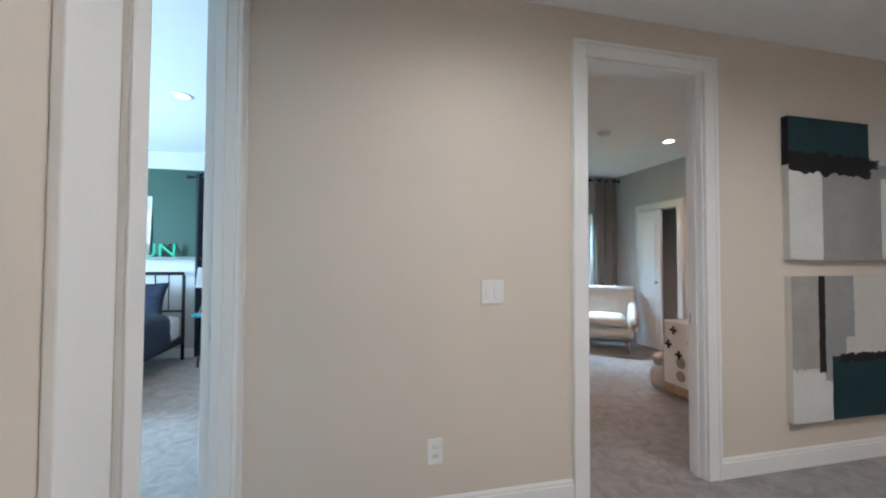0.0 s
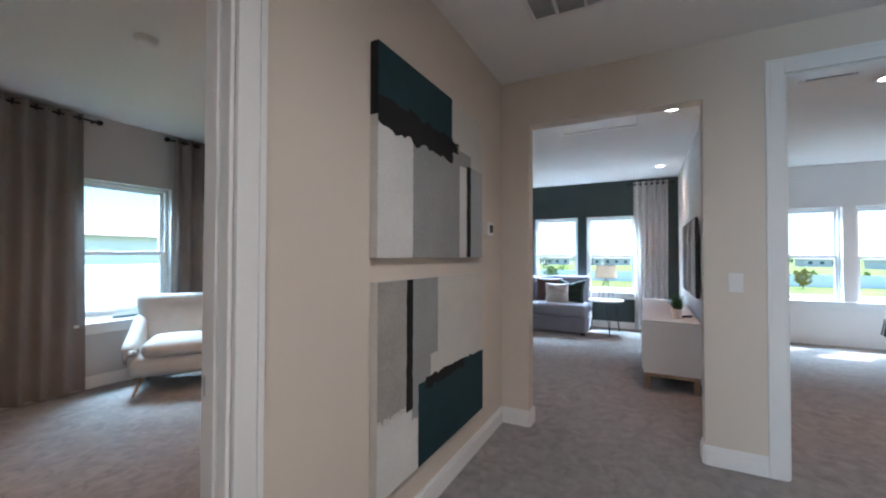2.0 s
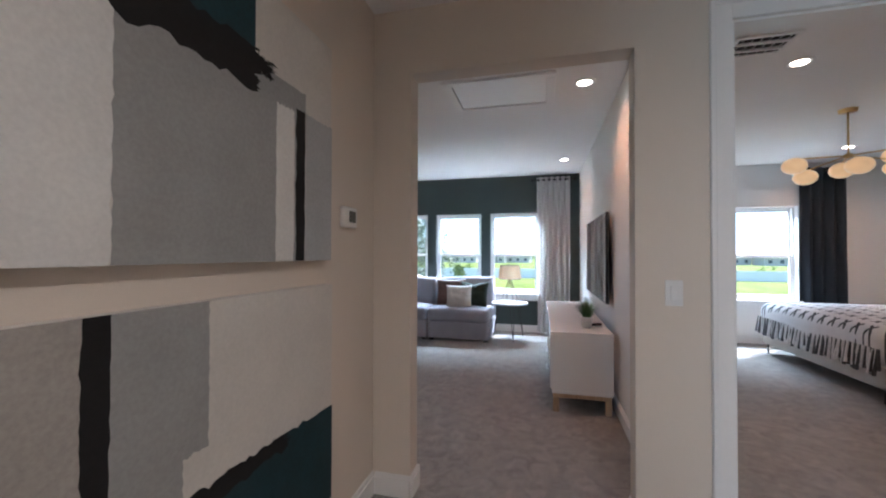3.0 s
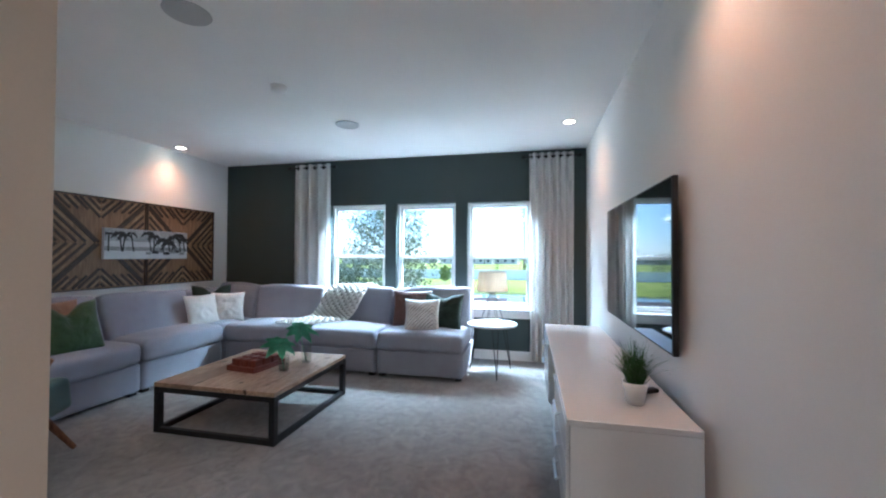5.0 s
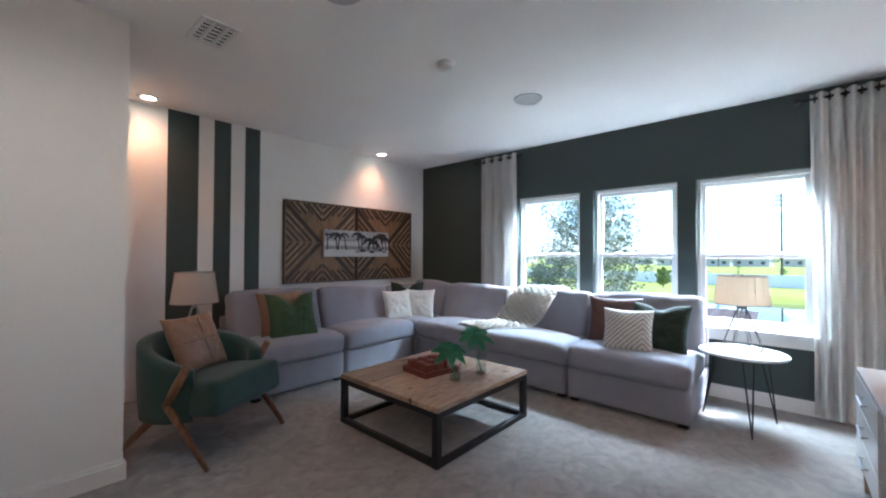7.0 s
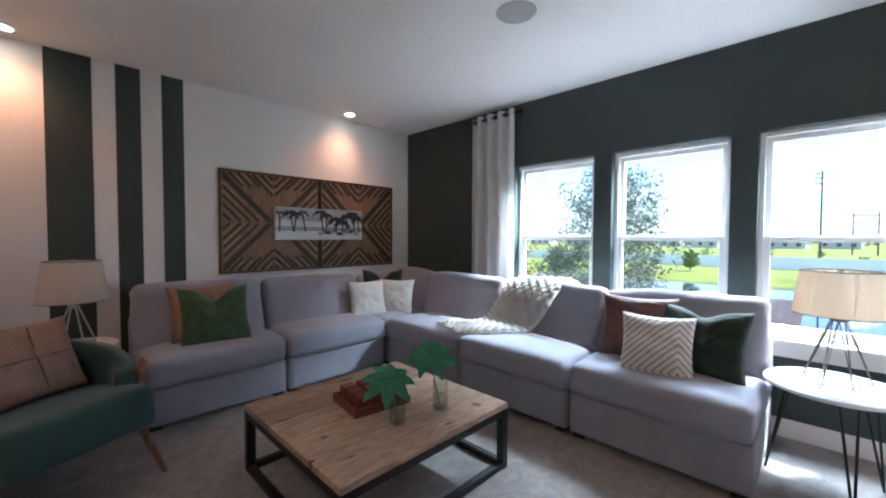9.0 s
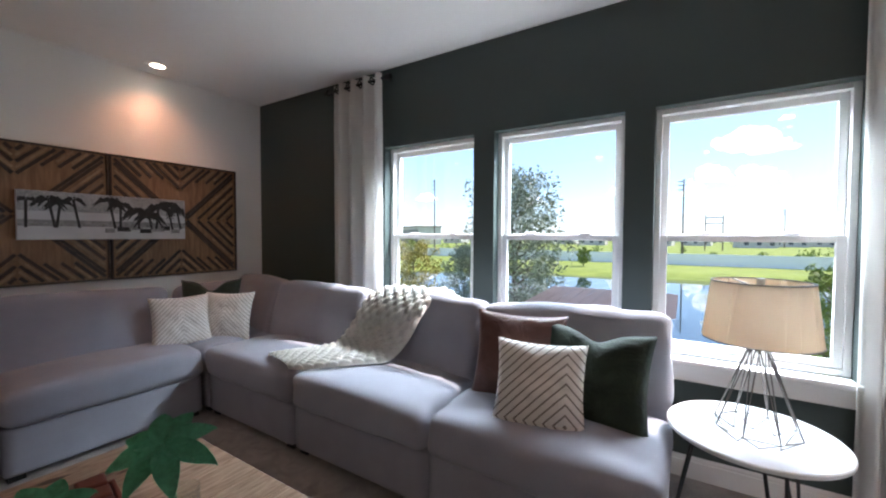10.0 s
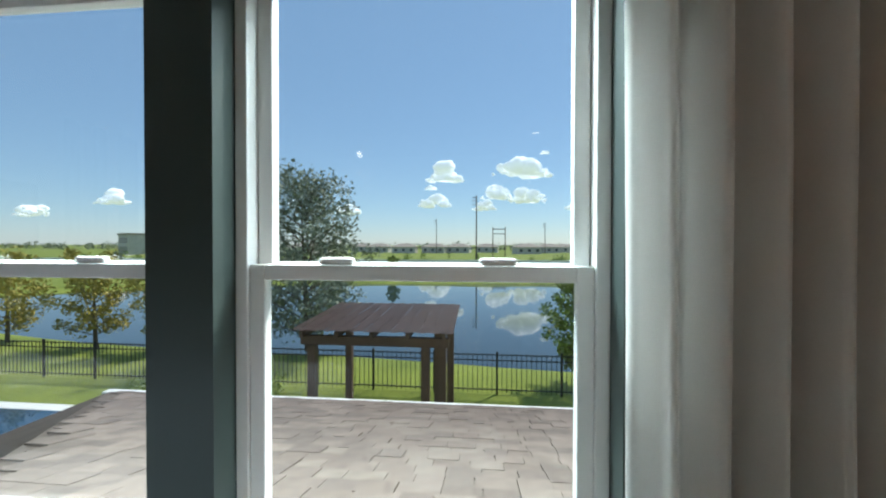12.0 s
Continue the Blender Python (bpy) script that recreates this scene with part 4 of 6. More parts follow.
part("back_panel", box(CX0 + 0.0255, CY0, CZ0 + 0.0255, CX1 - 0.0255, CY0 + 0.012, CZ1 - 0.0255), LACQUER, t)
for x in (CX0, CX0 + 0.74, CX0 + 1.48, CX1 - 0.025):
    part("side_panel", box(x, CY0 + (0.0125 if 0.1 < x - CX0 < 2 else 0), CZ0 + 0.0255, x + 0.025, CY1, CZ1 - 0.0255, 0.001), LACQUER, t)
for c, x in enumerate((CX0 + 0.0255, CX0 + 1.5055)):
    for k in range(3):
        z = CZ0 + 0.028 + k * 0.153
        x1 = x + (0.713 if c == 0 else 0.718)
        d = part("drawer", box(x + 0.002, CY0 + 0.05, z, x1 - 0.002, CY1 + 0.014, z + 0.149, 0.003), LACQUER, t)
        hb = rod((x + 0.26, CY1 + 0.036, z + 0.085), (x + 0.45, CY1 + 0.036, z + 0.085), 0.006, seg=10)
        for q in (0.28, 0.43):
            rod((x + q, CY1 + 0.013, z + 0.085), (x + q, CY1 + 0.036, z + 0.085), 0.005, seg=8, bm=hb)
        part("handle", hb, CHROME, d, "slim metal bar handle")
part("shelf", box(CX0 + 0.766, CY0 + 0.0125, CZ0 + 0.25, CX0 + 1.479, CY1 - 0.02, CZ0 + 0.27, 0.001), LACQUER, t)
for x in (CX0 + 0.02, CX1 - 0.08):
    for y in (CY0 + 0.01, CY1 - 0.06):
        b = box(x, y, 0.0, x + 0.06, y + 0.05, CZ0 - 0.042, 0.003)
        for v in b.verts:
            if v.co.z < 0.05:
                v.co.x = x + 0.03 + (v.co.x - x - 0.03) * 0.7
        part("leg", b, PALE_WOOD, t)
    part("rail", box(x, CY0 + 0.01, CZ0 - 0.041, x + 0.06, CY1 - 0.01, CZ0 - 0.001, 0.003), PALE_WOOD, t)
for y in (CY0 + 0.02, CY1 - 0.05):
    part("rail", box(CX0 + 0.081, y, CZ0 - 0.036, CX1 - 0.081, y + 0.03, CZ0 - 0.001, 0.002), PALE_WOOD, t)
t = thing("television", "large wall-mounted flat television with a black screen", "television")
part("body", box(5.975, RY + 0.04, 0.89, 7.45, RY + 0.066, 1.71, 0.004), BLACK_METAL, t)
part("screen", box(5.985, RY + 0.0665, 0.902, 7.44, RY + 0.0685, 1.70), SCREEN, t, "glossy black screen")
part("wall_mount", box(6.5, RY, 1.1, 6.9, RY + 0.0395, 1.5), BLACK_METAL, t)
t = thing("potted_plant", "small faux grass plant in a white ceramic pot", "plant", pose(5.95, 0.60, CZ1) @ Matrix.Diagonal((0.86, 0.86, 0.86, 1)))
part("pot", lathe([(0, 0.001), (0.042, 0.001), (0.062, 0.11), (0.064, 0.115), (0.056, 0.115), (0.055, 0.098), (0, 0.098)], 28), PORCELAIN, t, smooth=True)
b = bmesh.new()
rnd = random.Random(4)
for i in range(260):
    a, lean, L = rnd.uniform(0, 6.283), rnd.uniform(0.05, 1.15), rnd.uniform(0.15, 0.25)
    p0 = Vector((rnd.uniform(-0.035, 0.035), rnd.uniform(-0.035, 0.035), 0.098))
    d = Vector((math.cos(a), math.sin(a), 0))
    s = Vector((-d.y, d.x, 0)) * 0.0035
    prev = None
    for k in range(6):
        q = k / 5
        c = p0 + d * L * math.sin(lean) * (0.35 * q + 0.65 * q * q) + Vector((0, 0, L * (q * math.cos(lean * 0.6) - 0.22 * lean * q * q)))
        cur = (b.verts.new(c + s * (1 - q * 0.9)), b.verts.new(c - s * (1 - q * 0.9)))
        if prev:
            b.faces.new([prev[0], prev[1], cur[1], cur[0]])
        prev = cur
part("foliage", b, GRASS_LEAF, t, "green grass blades")
t = thing("remote_control", "small black remote control on the console", "remote control", pose(6.10, 0.52, CZ1, 0, 0, 30))
part("body", box(-0.02, -0.07, 0.001, 0.02, 0.07, 0.02, 0.005), BLACK_METAL, t)

# ---- armchair ----
t = thing("armchair", "green upholstered armchair with splayed walnut legs", "armchair", pose(5.65, 4.30, 0, 0, 0, 26.9) @ Matrix.Diagonal((1.02, 1.05, 1.04, 1)))
b = cushion(0.60, 0.62, 0.21, 0.04, 0.014, 3)
bmesh.ops.transform(b, matrix=pose(0, -0.06, 0.36, -7, 0, 0), verts=b.verts)
part("seat", b, TEAL_VELVET, t, smooth=True)
b = bmesh.new()
n, rows = 40, 10
g = []
for side in (0, 1):
    lay = []
    for r in range(rows + 1):
        z = r / rows
        row = []
        for i in range(n + 1):
            u = -1 + 2 * i / n
            a = u * radians(128)
            R = 0.36 - 0.075 * side
            x, y = R * 1.02 * math.sin(a), 0.02 + R * 0.95 * math.cos(a)
            top = 0.72 - 0.17 * abs(u) ** 1.6
            low = 0.22 + 0.03 * abs(u)
            bulge = 0.018 * math.sin(math.pi * z) * (1 if side == 0 else -1)
            zz = low + (top - low) * z
            lean = 1 + 0.10 * (zz - 0.3)
            row.append(b.verts.new((x * lean * (1 + bulge), y * lean * (1 + bulge), zz)))
        lay.append(row)
    g.append(lay)
for s in (0, 1):
    for r in range(rows):
        for i in range(n):
            b.faces.new([g[s][r][i], g[s][r][i + 1], g[s][r + 1][i + 1], g[s][r + 1][i]])
for i in range(n):
    for r in (0, rows):
        b.faces.new([g[0][r][i], g[0][r][i + 1], g[1][r][i + 1], g[1][r][i]])
for r in range(rows):
    for i in (0, n):
        b.faces.new([g[0][r][i], g[0][r + 1][i], g[1][r + 1][i], g[1][r][i]])
part("backrest", b, TEAL_VELVET, t, smooth=True)
for s in (-1, 1):
    f = bmesh.new()
    hub = Vector((s * 0.345, -0.06, 0.36))
    for p, r0, r1 in (((s * 0.335, -0.36, 0.006), 0.032, 0.016), ((s * 0.33, 0.33, 0.006), 0.032, 0.016), ((s * 0.345, -0.215, 0.60), 0.034, 0.024)):
        rod(hub, p, r0, r1, 14, f)
    bmesh.ops.create_uvsphere(f, u_segments=14, v_segments=8, radius=0.036, matrix=Matrix.Translation(hub))
    for v in f.verts:
        v.co.x = s * 0.345 + (v.co.x - s * 0.345) * 0.65
    part("leg_frame", f, LEG_WOOD, t, "walnut Y-shaped leg frame", smooth=True)
o = throw_pillow("tan leather throw pillow with stitched seams on the armchair", pose(5.67, 4.30, 0, 0, 0, 26.9) @ pose(-0.02, 0.10, 0.68, -24, 0, 8), 0.46, 0.42, 0.15, TAN_LEATHER, 0, 9)

sm = rod((0, -0.0735, -0.16), (0, -0.0735, 0.16), 0.003, seg=6)
rod((-0.18, -0.0735, 0.0), (0.18, -0.0735, 0.0), 0.003, seg=6, bm=sm)
part("seam", sm, BROWN_LEATHER, o, "raised stitched seam")

# ---- living room: curtains and wall art ----
curtain("curtain", "white linen grommet curtain hanging in deep folds", WX, 3.82, 4.36, 0.03, 2.635, 4, CURTAIN, seed=1)
curtain_rod(WX, 3.76, 4.44, 2.59)
curtain("curtain", "white linen grommet curtain hanging in deep folds", WX, 0.53, 1.055, 0.03, 2.635, 6, CURTAIN, seed=2, amp=0.045)
curtain_rod(WX, 0.47, 1.12, 2.59)


def chevron_panel(x0, y, z0, w, h):
    """A square panel of nested wooden chevrons that point to its middle; it faces -y."""
    t = thing("wood_wall_panel", "square wooden wall panel of dark and light chevron slats", "wall art", pose(x0 + w / 2, y, z0 + h / 2), "chevron panels")
    part("backing", box(-w / 2 + 0.012, -0.02, -h / 2 + 0.012, w / 2 - 0.012, 0, h / 2 - 0.012), PANEL_WOOD, t)
    for q in ((-w / 2, -h / 2, w / 2, -h / 2 + 0.012), (-w / 2, h / 2 - 0.012, w / 2, h / 2), (-w / 2, -h / 2 + 0.0121, -w / 2 + 0.012, h / 2 - 0.0121), (w / 2 - 0.012, -h / 2 + 0.0121, w / 2, h / 2 - 0.0121)):
        part("frame_bar", box(q[0], -0.038, q[1], q[2], 0, q[3], 0.002), SLAT_DARK, t)
    R = min(w, h) / 2 - 0.014
    # side quarters: wide-spaced chevrons to the middle; top and bottom quarters: small ones, then short slats
    sides = [(0.075, 0), (0.125, 1), (0.165, 0), (0.21, 1), (0.25, 0), (0.285, 1), (0.335, 0), (0.375, 1), (0.43, 0), (0.465, 0)]
    ends = [(0.045, 0), (0.085, 1), (0.125, 0), (0.165, 1), (0.205, 0), (0.255, 0), (0.30, 1), (0.345, 0), (0.385, 1), (0.42, 0)]
    for quads, rows in (((1, 3), sides), ((0, 2), ends)):
        for k, (d, light) in enumerate(rows):
            L = d * math.sqrt(2)
            start = 0.0
            if quads[0] == 0 and d > 0.23:
                start = L - (0.19 if k % 2 else 0.14)
            if quads[0] == 1 and light and k > 3:
                start = L * 0.45
            half = 0.011 if not light else 0.008
            sb = box(-half, -0.030 + 0.003 * light, start, half, -0.0201, L - 0.014)
            me = bpy.data.meshes.new("slat")
            sb.to_mesh(me)
            sb.free()
            me.materials.append(SLAT_MID if light else SLAT_DARK)
            for quad in quads:
                for q in (-1, 1):
                    o = new("slat", me)
                    o.parent = t
                    o.matrix_basis = pose(0, 0, 0, 0, quad * 90, 0) @ pose(q * 0.009, -0.0004 * (q > 0), R - d, 0, q * 45, 0)
    return t


chevron_panel(6.81, LY - 0.001, 0.965, 1.003, 0.99)
chevron_panel(7.822, LY - 0.001, 0.965, 1.003, 0.99)
t = thing("canvas_photo", "long black and white canvas print of palm trees", "picture", pose(7.82, LY - 0.045, 1.455))
part("canvas", box(-0.515, -0.035, -0.17, 0.515, 0, 0.17, 0.004), mat("print_white", (0.62, 0.64, 0.66), 0.7, 0.15, 6, 0.05, 200), t)
PRINT_D, PRINT_M = mat("print_black", (0.03, 0.032, 0.036), 0.7, 0.4, 20, 0), mat("print_grey", (0.30, 0.31, 0.32), 0.7, 0.4, 25, 0)
part("sky_band", box(-0.513, -0.0365, 0.03, 0.513, -0.0351, 0.168), mat("print_sky", (0.40, 0.42, 0.44), 0.7, 0.4, 8, 0), t)
part("shore_band", box(-0.513, -0.0365, -0.075, 0.513, -0.0351, -0.03), PRINT_M, t)
rnd = random.Random(6)


def print_palm(x, top, fronds, reach):
    """A printed palm: leaning trunk and a dense drooping crown."""
    b = box(x - 0.008, -0.0395, -0.085, x + 0.008, -0.0381, top)
    lean = rnd.choice((-0.16, 0.12, 0.02))
    for v in b.verts:
        v.co.x += (v.co.z - top) * lean
    for k in range(fronds):
        a, L = rnd.uniform(-0.6, 3.74), rnd.uniform(0.6, 1.0) * reach
        c = Vector((x, -0.0396 - 0.0001 * k, top))
        d = Vector((math.cos(a), 0, 0.55 * math.sin(a)))
        w = Vector((-d.z, 0, d.x)) * 0.16 * L
        pts = (c, c + d * L * 0.55 + w, c + d * L + Vector((0, 0, -0.55 * L)), c + d * L * 0.55 - w)
        for q in pts:
            q.x, q.z = max(-0.51, min(0.51, q.x)), max(-0.165, min(0.165, q.z))
        b.faces.new([b.verts.new(q) for q in pts])
    part("palm", b, PRINT_D, t)


for x, top, fronds, reach in ((-0.47, 0.10, 18, 0.09), (-0.36, 0.11, 26, 0.11), (-0.30, 0.09, 26, 0.11), (-0.23, 0.12, 18, 0.08), (-0.02, 0.12, 26, 0.12), (0.05, 0.10, 22, 0.11),
                              (0.17, 0.05, 34, 0.13), (0.24, 0.02, 34, 0.13), (0.31, 0.09, 34, 0.13), (0.38, 0.11, 34, 0.14), (0.45, 0.07, 24, 0.11)):
    print_palm(x, top, fronds, reach)
for i in range(7):
    x = -0.05 + i * 0.075
    sb = box(x, -0.0378, -0.12 + 0.012 * (i % 3), x + rnd.uniform(0.06, 0.1), -0.0366, -0.085 + 0.012 * (i % 3))
    part("ground_shadow", sb, PRINT_D if i % 2 else PRINT_M, t)

# ---- hall paintings ----
P_TEAL = mat("paint_teal", (0.003, 0.028, 0.038), 0.7, 0.25, 9, 0.08, 90)
P_BLACK = mat("paint_black", (0.005, 0.0045, 0.0045), 0.8, 0.4, 14, 0.08, 90)
P_WHITE = mat("paint_white", (0.66, 0.65, 0.62), 0.6, 0.08, 5, 0.08, 90)
P_CREAM = mat("paint_cream", (0.60, 0.57, 0.52), 0.6, 0.06, 5, 0.08, 90)
P_GREY = mat("paint_grey", (0.30, 0.30, 0.29), 0.6, 0.10, 6, 0.08, 90)
P_LGREY = mat("paint_light_grey", (0.40, 0.41, 0.41), 0.6, 0.10, 6, 0.08, 90)
P_TAUPE = mat("paint_taupe", (0.34, 0.315, 0.285), 0.6, 0.14, 7, 0.08, 90)


def patch(parent, w, h, u0, u1, v0, v1, material, lift, rough=(0, 0, 0, 0), seed=0):
    """A field of paint on a canvas; rough: how ragged its left, right, lower and upper edges are."""
    b = bmesh.new()
    n = 28
    outline = []
    for i in range(n):
        k = i / n
        outline.append((u0 + (u1 - u0) * k, v0, 2))
    for i in range(n):
        outline.append((u1, v0 + (v1 - v0) * i / n, 1))
    for i in range(n):
        outline.append((u1 - (u1 - u0) * i / n, v1, 3))
    for i in range(n):
        outline.append((u0, v1 - (v1 - v0) * i / n, 0))
    vs = []
    for i, (u, v, e) in enumerate(outline):
        r = rough[e]
        j = r * (noise.noise(Vector((i * 0.55, seed * 9.1, 0))) + 0.6 * noise.noise(Vector((i * 1.9, seed * 9.1, 4))))
        if e in (0, 1):
            u += j
        else:
            v += j
        vs.append(b.verts.new(((min(max(u, 0), 1) - 0.5) * w, -0.040 - lift, (min(max(v, 0), 1) - 0.5) * h)))
    f = b.faces.new(vs)
    ex = bmesh.ops.extrude_face_region(b, geom=[f])
    bmesh.ops.translate(b, verts=[v for v in ex["geom"] if isinstance(v, bmesh.types.BMVert)], vec=(0, lift + 0.0005, 0))
    return part("paint_field", b, material, parent)


AW, AH = 1.15, 0.905
t = thing("abstract_painting", "abstract canvas painting of teal, grey and white fields", "painting", pose(3.215, 1.903, 1.755))
part("canvas", box(-AW / 2, -0.040, -AH / 2, AW / 2, 0, AH / 2, 0.003), P_CREAM, t)
patch(t, AW, AH, 0, 0.24, 0, 0.66, P_WHITE, 0.0010, (0, 0.01, 0, 0.02), 1)
patch(t, AW, AH, 0.24, 0.835, 0, 0.70, P_GREY, 0.0012, (0.006, 0.002, 0, 0.01), 2)
patch(t, AW, AH, 0.0, 0.60, 0.66, 1, P_TEAL, 0.0014, (0, 0, 0.01, 0), 3)
patch(t, AW, AH, 0.0, 0.61, 0.60, 0.75, P_BLACK, 0.0018, (0, 0.03, 0.03, 0.03), 4)
patch(t, AW, AH, 0.60, 0.67, 0.67, 0.73, P_BLACK, 0.0017, (0.01, 0.05, 0.02, 0.02), 9)
patch(t, AW, AH, 0.69, 0.775, 0.0, 0.60, P_WHITE, 0.0020, (0.003, 0.003, 0, 0.01), 5)
patch(t, AW, AH, 0.785, 0.832, 0.0, 0.62, P_BLACK, 0.0021, (0.006, 0.004, 0, 0.005), 6)
patch(t, AW, AH, 0.838, 1.0, 0.0, 0.62, P_LGREY, 0.0019, (0, 0, 0, 0.01), 7)
part("canvas_edge", box(-AW / 2 - 0.0015, -0.0405, AH * 0.16, -AW / 2, -0.001, AH / 2), P_BLACK, t, "black painted canvas edge")
t = thing("abstract_painting", "abstract canvas painting of taupe, black, grey and teal fields", "painting", pose(3.225, 1.903, 0.745))
AW2, AH2 = 1.16, 0.91
part("canvas", box(-AW2 / 2, -0.040, -AH2 / 2, AW2 / 2, 0, AH2 / 2, 0.003), P_CREAM, t)
patch(t, AW2, AH2, 0, 0.19, 0.36, 1, P_TAUPE, 0.0010, (0, 0.005, 0.03, 0), 11)
patch(t, AW2, AH2, 0.23, 0.45, 0.57, 1, P_GREY, 0.0010, (0, 0.004, 0.01, 0), 12)
patch(t, AW2, AH2, 0.23, 0.385, 0.27, 0.58, P_GREY, 0.0011, (0, 0.004, 0.02, 0), 13)
patch(t, AW2, AH2, 0.188, 0.235, 0.33, 1, P_BLACK, 0.0014, (0.004, 0.004, 0.01, 0), 14)
patch(t, AW2, AH2, 0, 0.29, 0, 0.34, P_WHITE, 0.0008, (0, 0, 0, 0.02), 15)
patch(t, AW2, AH2, 0.28, 1.0, 0, 0.44, P_TEAL, 0.0016, (0.004, 0, 0, 0.02), 16)
patch(t, AW2, AH2, 0.34, 0.74, 0.39, 0.45, P_BLACK, 0.0020, (0.03, 0.03, 0.02, 0.02), 17)

# ---- nursery beyond the hall doorway ----
curtain("curtain", "taupe grommet curtain hanging to the carpet", 5.72, 2.45, 3.04, 0.02, 2.66, 4, TAUPE, "y", seed=5, amp=0.04)
curtain_rod(5.72, 2.38, 3.14, 2.61, "y")
curtain("curtain", "taupe grommet curtain hanging to the carpet", 5.72, 3.84, 4.26, 0.02, 2.66, 3, TAUPE, "y", seed=6, amp=0.035)
curtain_rod(5.72, 3.78, 4.31, 2.61, "y")
CREAM = mat("cream_boucle", (0.55, 0.52, 0.48), 0.95, 0.08, 10, 0.4, 350)
t = thing("tufted_armchair", "cream tufted armchair on pale wooden legs by the window", "armchair", pose(3.66, 5.12, 0, 0, 0, -36))
b = cushion(0.74, 0.66, 0.20, 0.07, 0.02, 70)
bmesh.ops.translate(b, verts=b.verts, vec=(0, -0.02, 0.27))
part("frame", b, CREAM, t, smooth=True)
b = cushion(0.54, 0.58, 0.14, 0.06, 0.03, 71)
bmesh.ops.translate(b, verts=b.verts, vec=(0, -0.08, 0.42))
part("seat_cushion", b, CREAM, t, smooth=True)
b = cushion(0.80, 0.16, 0.56, 0.07, 0.0, 72)
for v in b.verts:
    v.co.x *= 1 + 0.12 * v.co.z / 0.28
    for cx in (-0.21, 0, 0.21):
        for cz in (0.0, 0.15):
            v.co.y += 0.03 * math.exp(-((v.co.x - cx) ** 2 + (v.co.z - cz) ** 2) / 0.0016) * (v.co.y < 0)
bmesh.ops.transform(b, matrix=pose(0, 0.27, 0.62, -14, 0, 0), verts=b.verts)
part("backrest", b, CREAM, t, smooth=True)
for s in (-1, 1):
    b = cushion(0.12, 0.64, 0.30, 0.055, 0.0, 73)
    for v in b.verts:
        v.co.z += 0.12 * (v.co.y / 0.32) * (v.co.z > 0)
        v.co.x += s * 0.10 * (v.co.z + 0.15)
    bmesh.ops.translate(b, verts=b.verts, vec=(s * 0.35, -0.02, 0.44))
    part("armrest", b, CREAM, t, smooth=True)
    for y in (-0.26, 0.24):
        part("leg", rod((s * 0.26, y * 0.9, 0.19), (s * 0.33, y * 1.15, 0.0), 0.024, 0.012), PALE_WOOD, t)
t = thing("dresser", "low black dresser on splayed legs", "dresser")
DBLK = mat("black_stain", (0.012, 0.011, 0.011), 0.45, 0.3, 8, 0.1, 80)
part("body", box(1.15, 5.27, 0.16, 2.34, 5.70, 0.70, 0.004), DBLK, t)
for i in range(2):
    for k in range(2):
        part("drawer", box(1.17 + i * 0.585, 5.255, 0.18 + k * 0.26, 1.735 + i * 0.585, 5.2699, 0.425 + k * 0.26, 0.003), DBLK, t)
for x in (1.22, 2.27):
    for y in (5.32, 5.65):
        part("leg", rod((x, y, 0.1595), (x + (0.04 if x > 2 else -0.04), y, 0), 0.02, 0.012), DBLK, t)
t = thing("framed_print", "white framed print of a round-eyed bird face", "picture", pose(2.09, 5.40, 0.703, -10, 0, 4))
part("frame", box(-0.21, 0, 0, 0.21, 0.02, 0.52, 0.003), SLAT_MID, t)
part("sheet", box(-0.198, -0.003, 0.012, 0.198, -0.0005, 0.508), P_WHITE, t)
for s in (-1, 1):
    for r0, r1 in ((0.066, 0.072), (0.036, 0.042), (0.0, 0.014)):
        b = bmesh.new()
        q = [[b.verts.new((s * 0.085 + r * 1.2 * math.cos(a), -0.004, 0.29 + r * math.sin(a))) for a in [k * math.pi / 16 for k in range(32)]] for r in (max(r0, 0.0005), r1)]
        for k in range(32):
            b.faces.new([q[0][k], q[0][(k + 1) % 32], q[1][(k + 1) % 32], q[1][k]])
        part("eye_ring", b, P_BLACK, t)
    b = bmesh.new()
    b.faces.new([b.verts.new((s * 0.11 + d, -0.004, z)) for d, z in ((-0.02, 0.41), (0.02, 0.41), (0.0, 0.445))])
    part("ear", b, P_BLACK, t)
b = bmesh.new()
b.faces.new([b.verts.new(p) for p in ((-0.02, -0.004, 0.235), (0.02, -0.004, 0.235), (0.0, -0.004, 0.205))])
part("beak", b, P_BLACK, t)
t = thing("white_box", "small white box standing on the dresser", "box", pose(2.06, 5.33, 0.703))
part("body", box(-0.055, -0.03, 0, 0.055, 0.03, 0.20, 0.004), PORCELAIN, t)
t = thing("wall_mirror", "large mirror in a pale wooden frame above the dresser", "mirror", pose(1.72, 5.715, 1.30))
for q in ((-0.50, 0.40, 0.50, 0.52), (-0.50, -0.52, 0.50, -0.40), (-0.50, -0.3995, -0.38, 0.3995), (0.38, -0.3995, 0.50, 0.3995)):
    part("frame_board", box(q[0], -0.03, q[1], q[2], 0, q[3], 0.003), PALE_WOOD, t)
part("mirror_glass", box(-0.38, -0.012, -0.40, 0.38, -0.001, 0.40), plain("mirror", (0.85, 0.87, 0.87), 0.02, 1.0), t, "mirror glass")
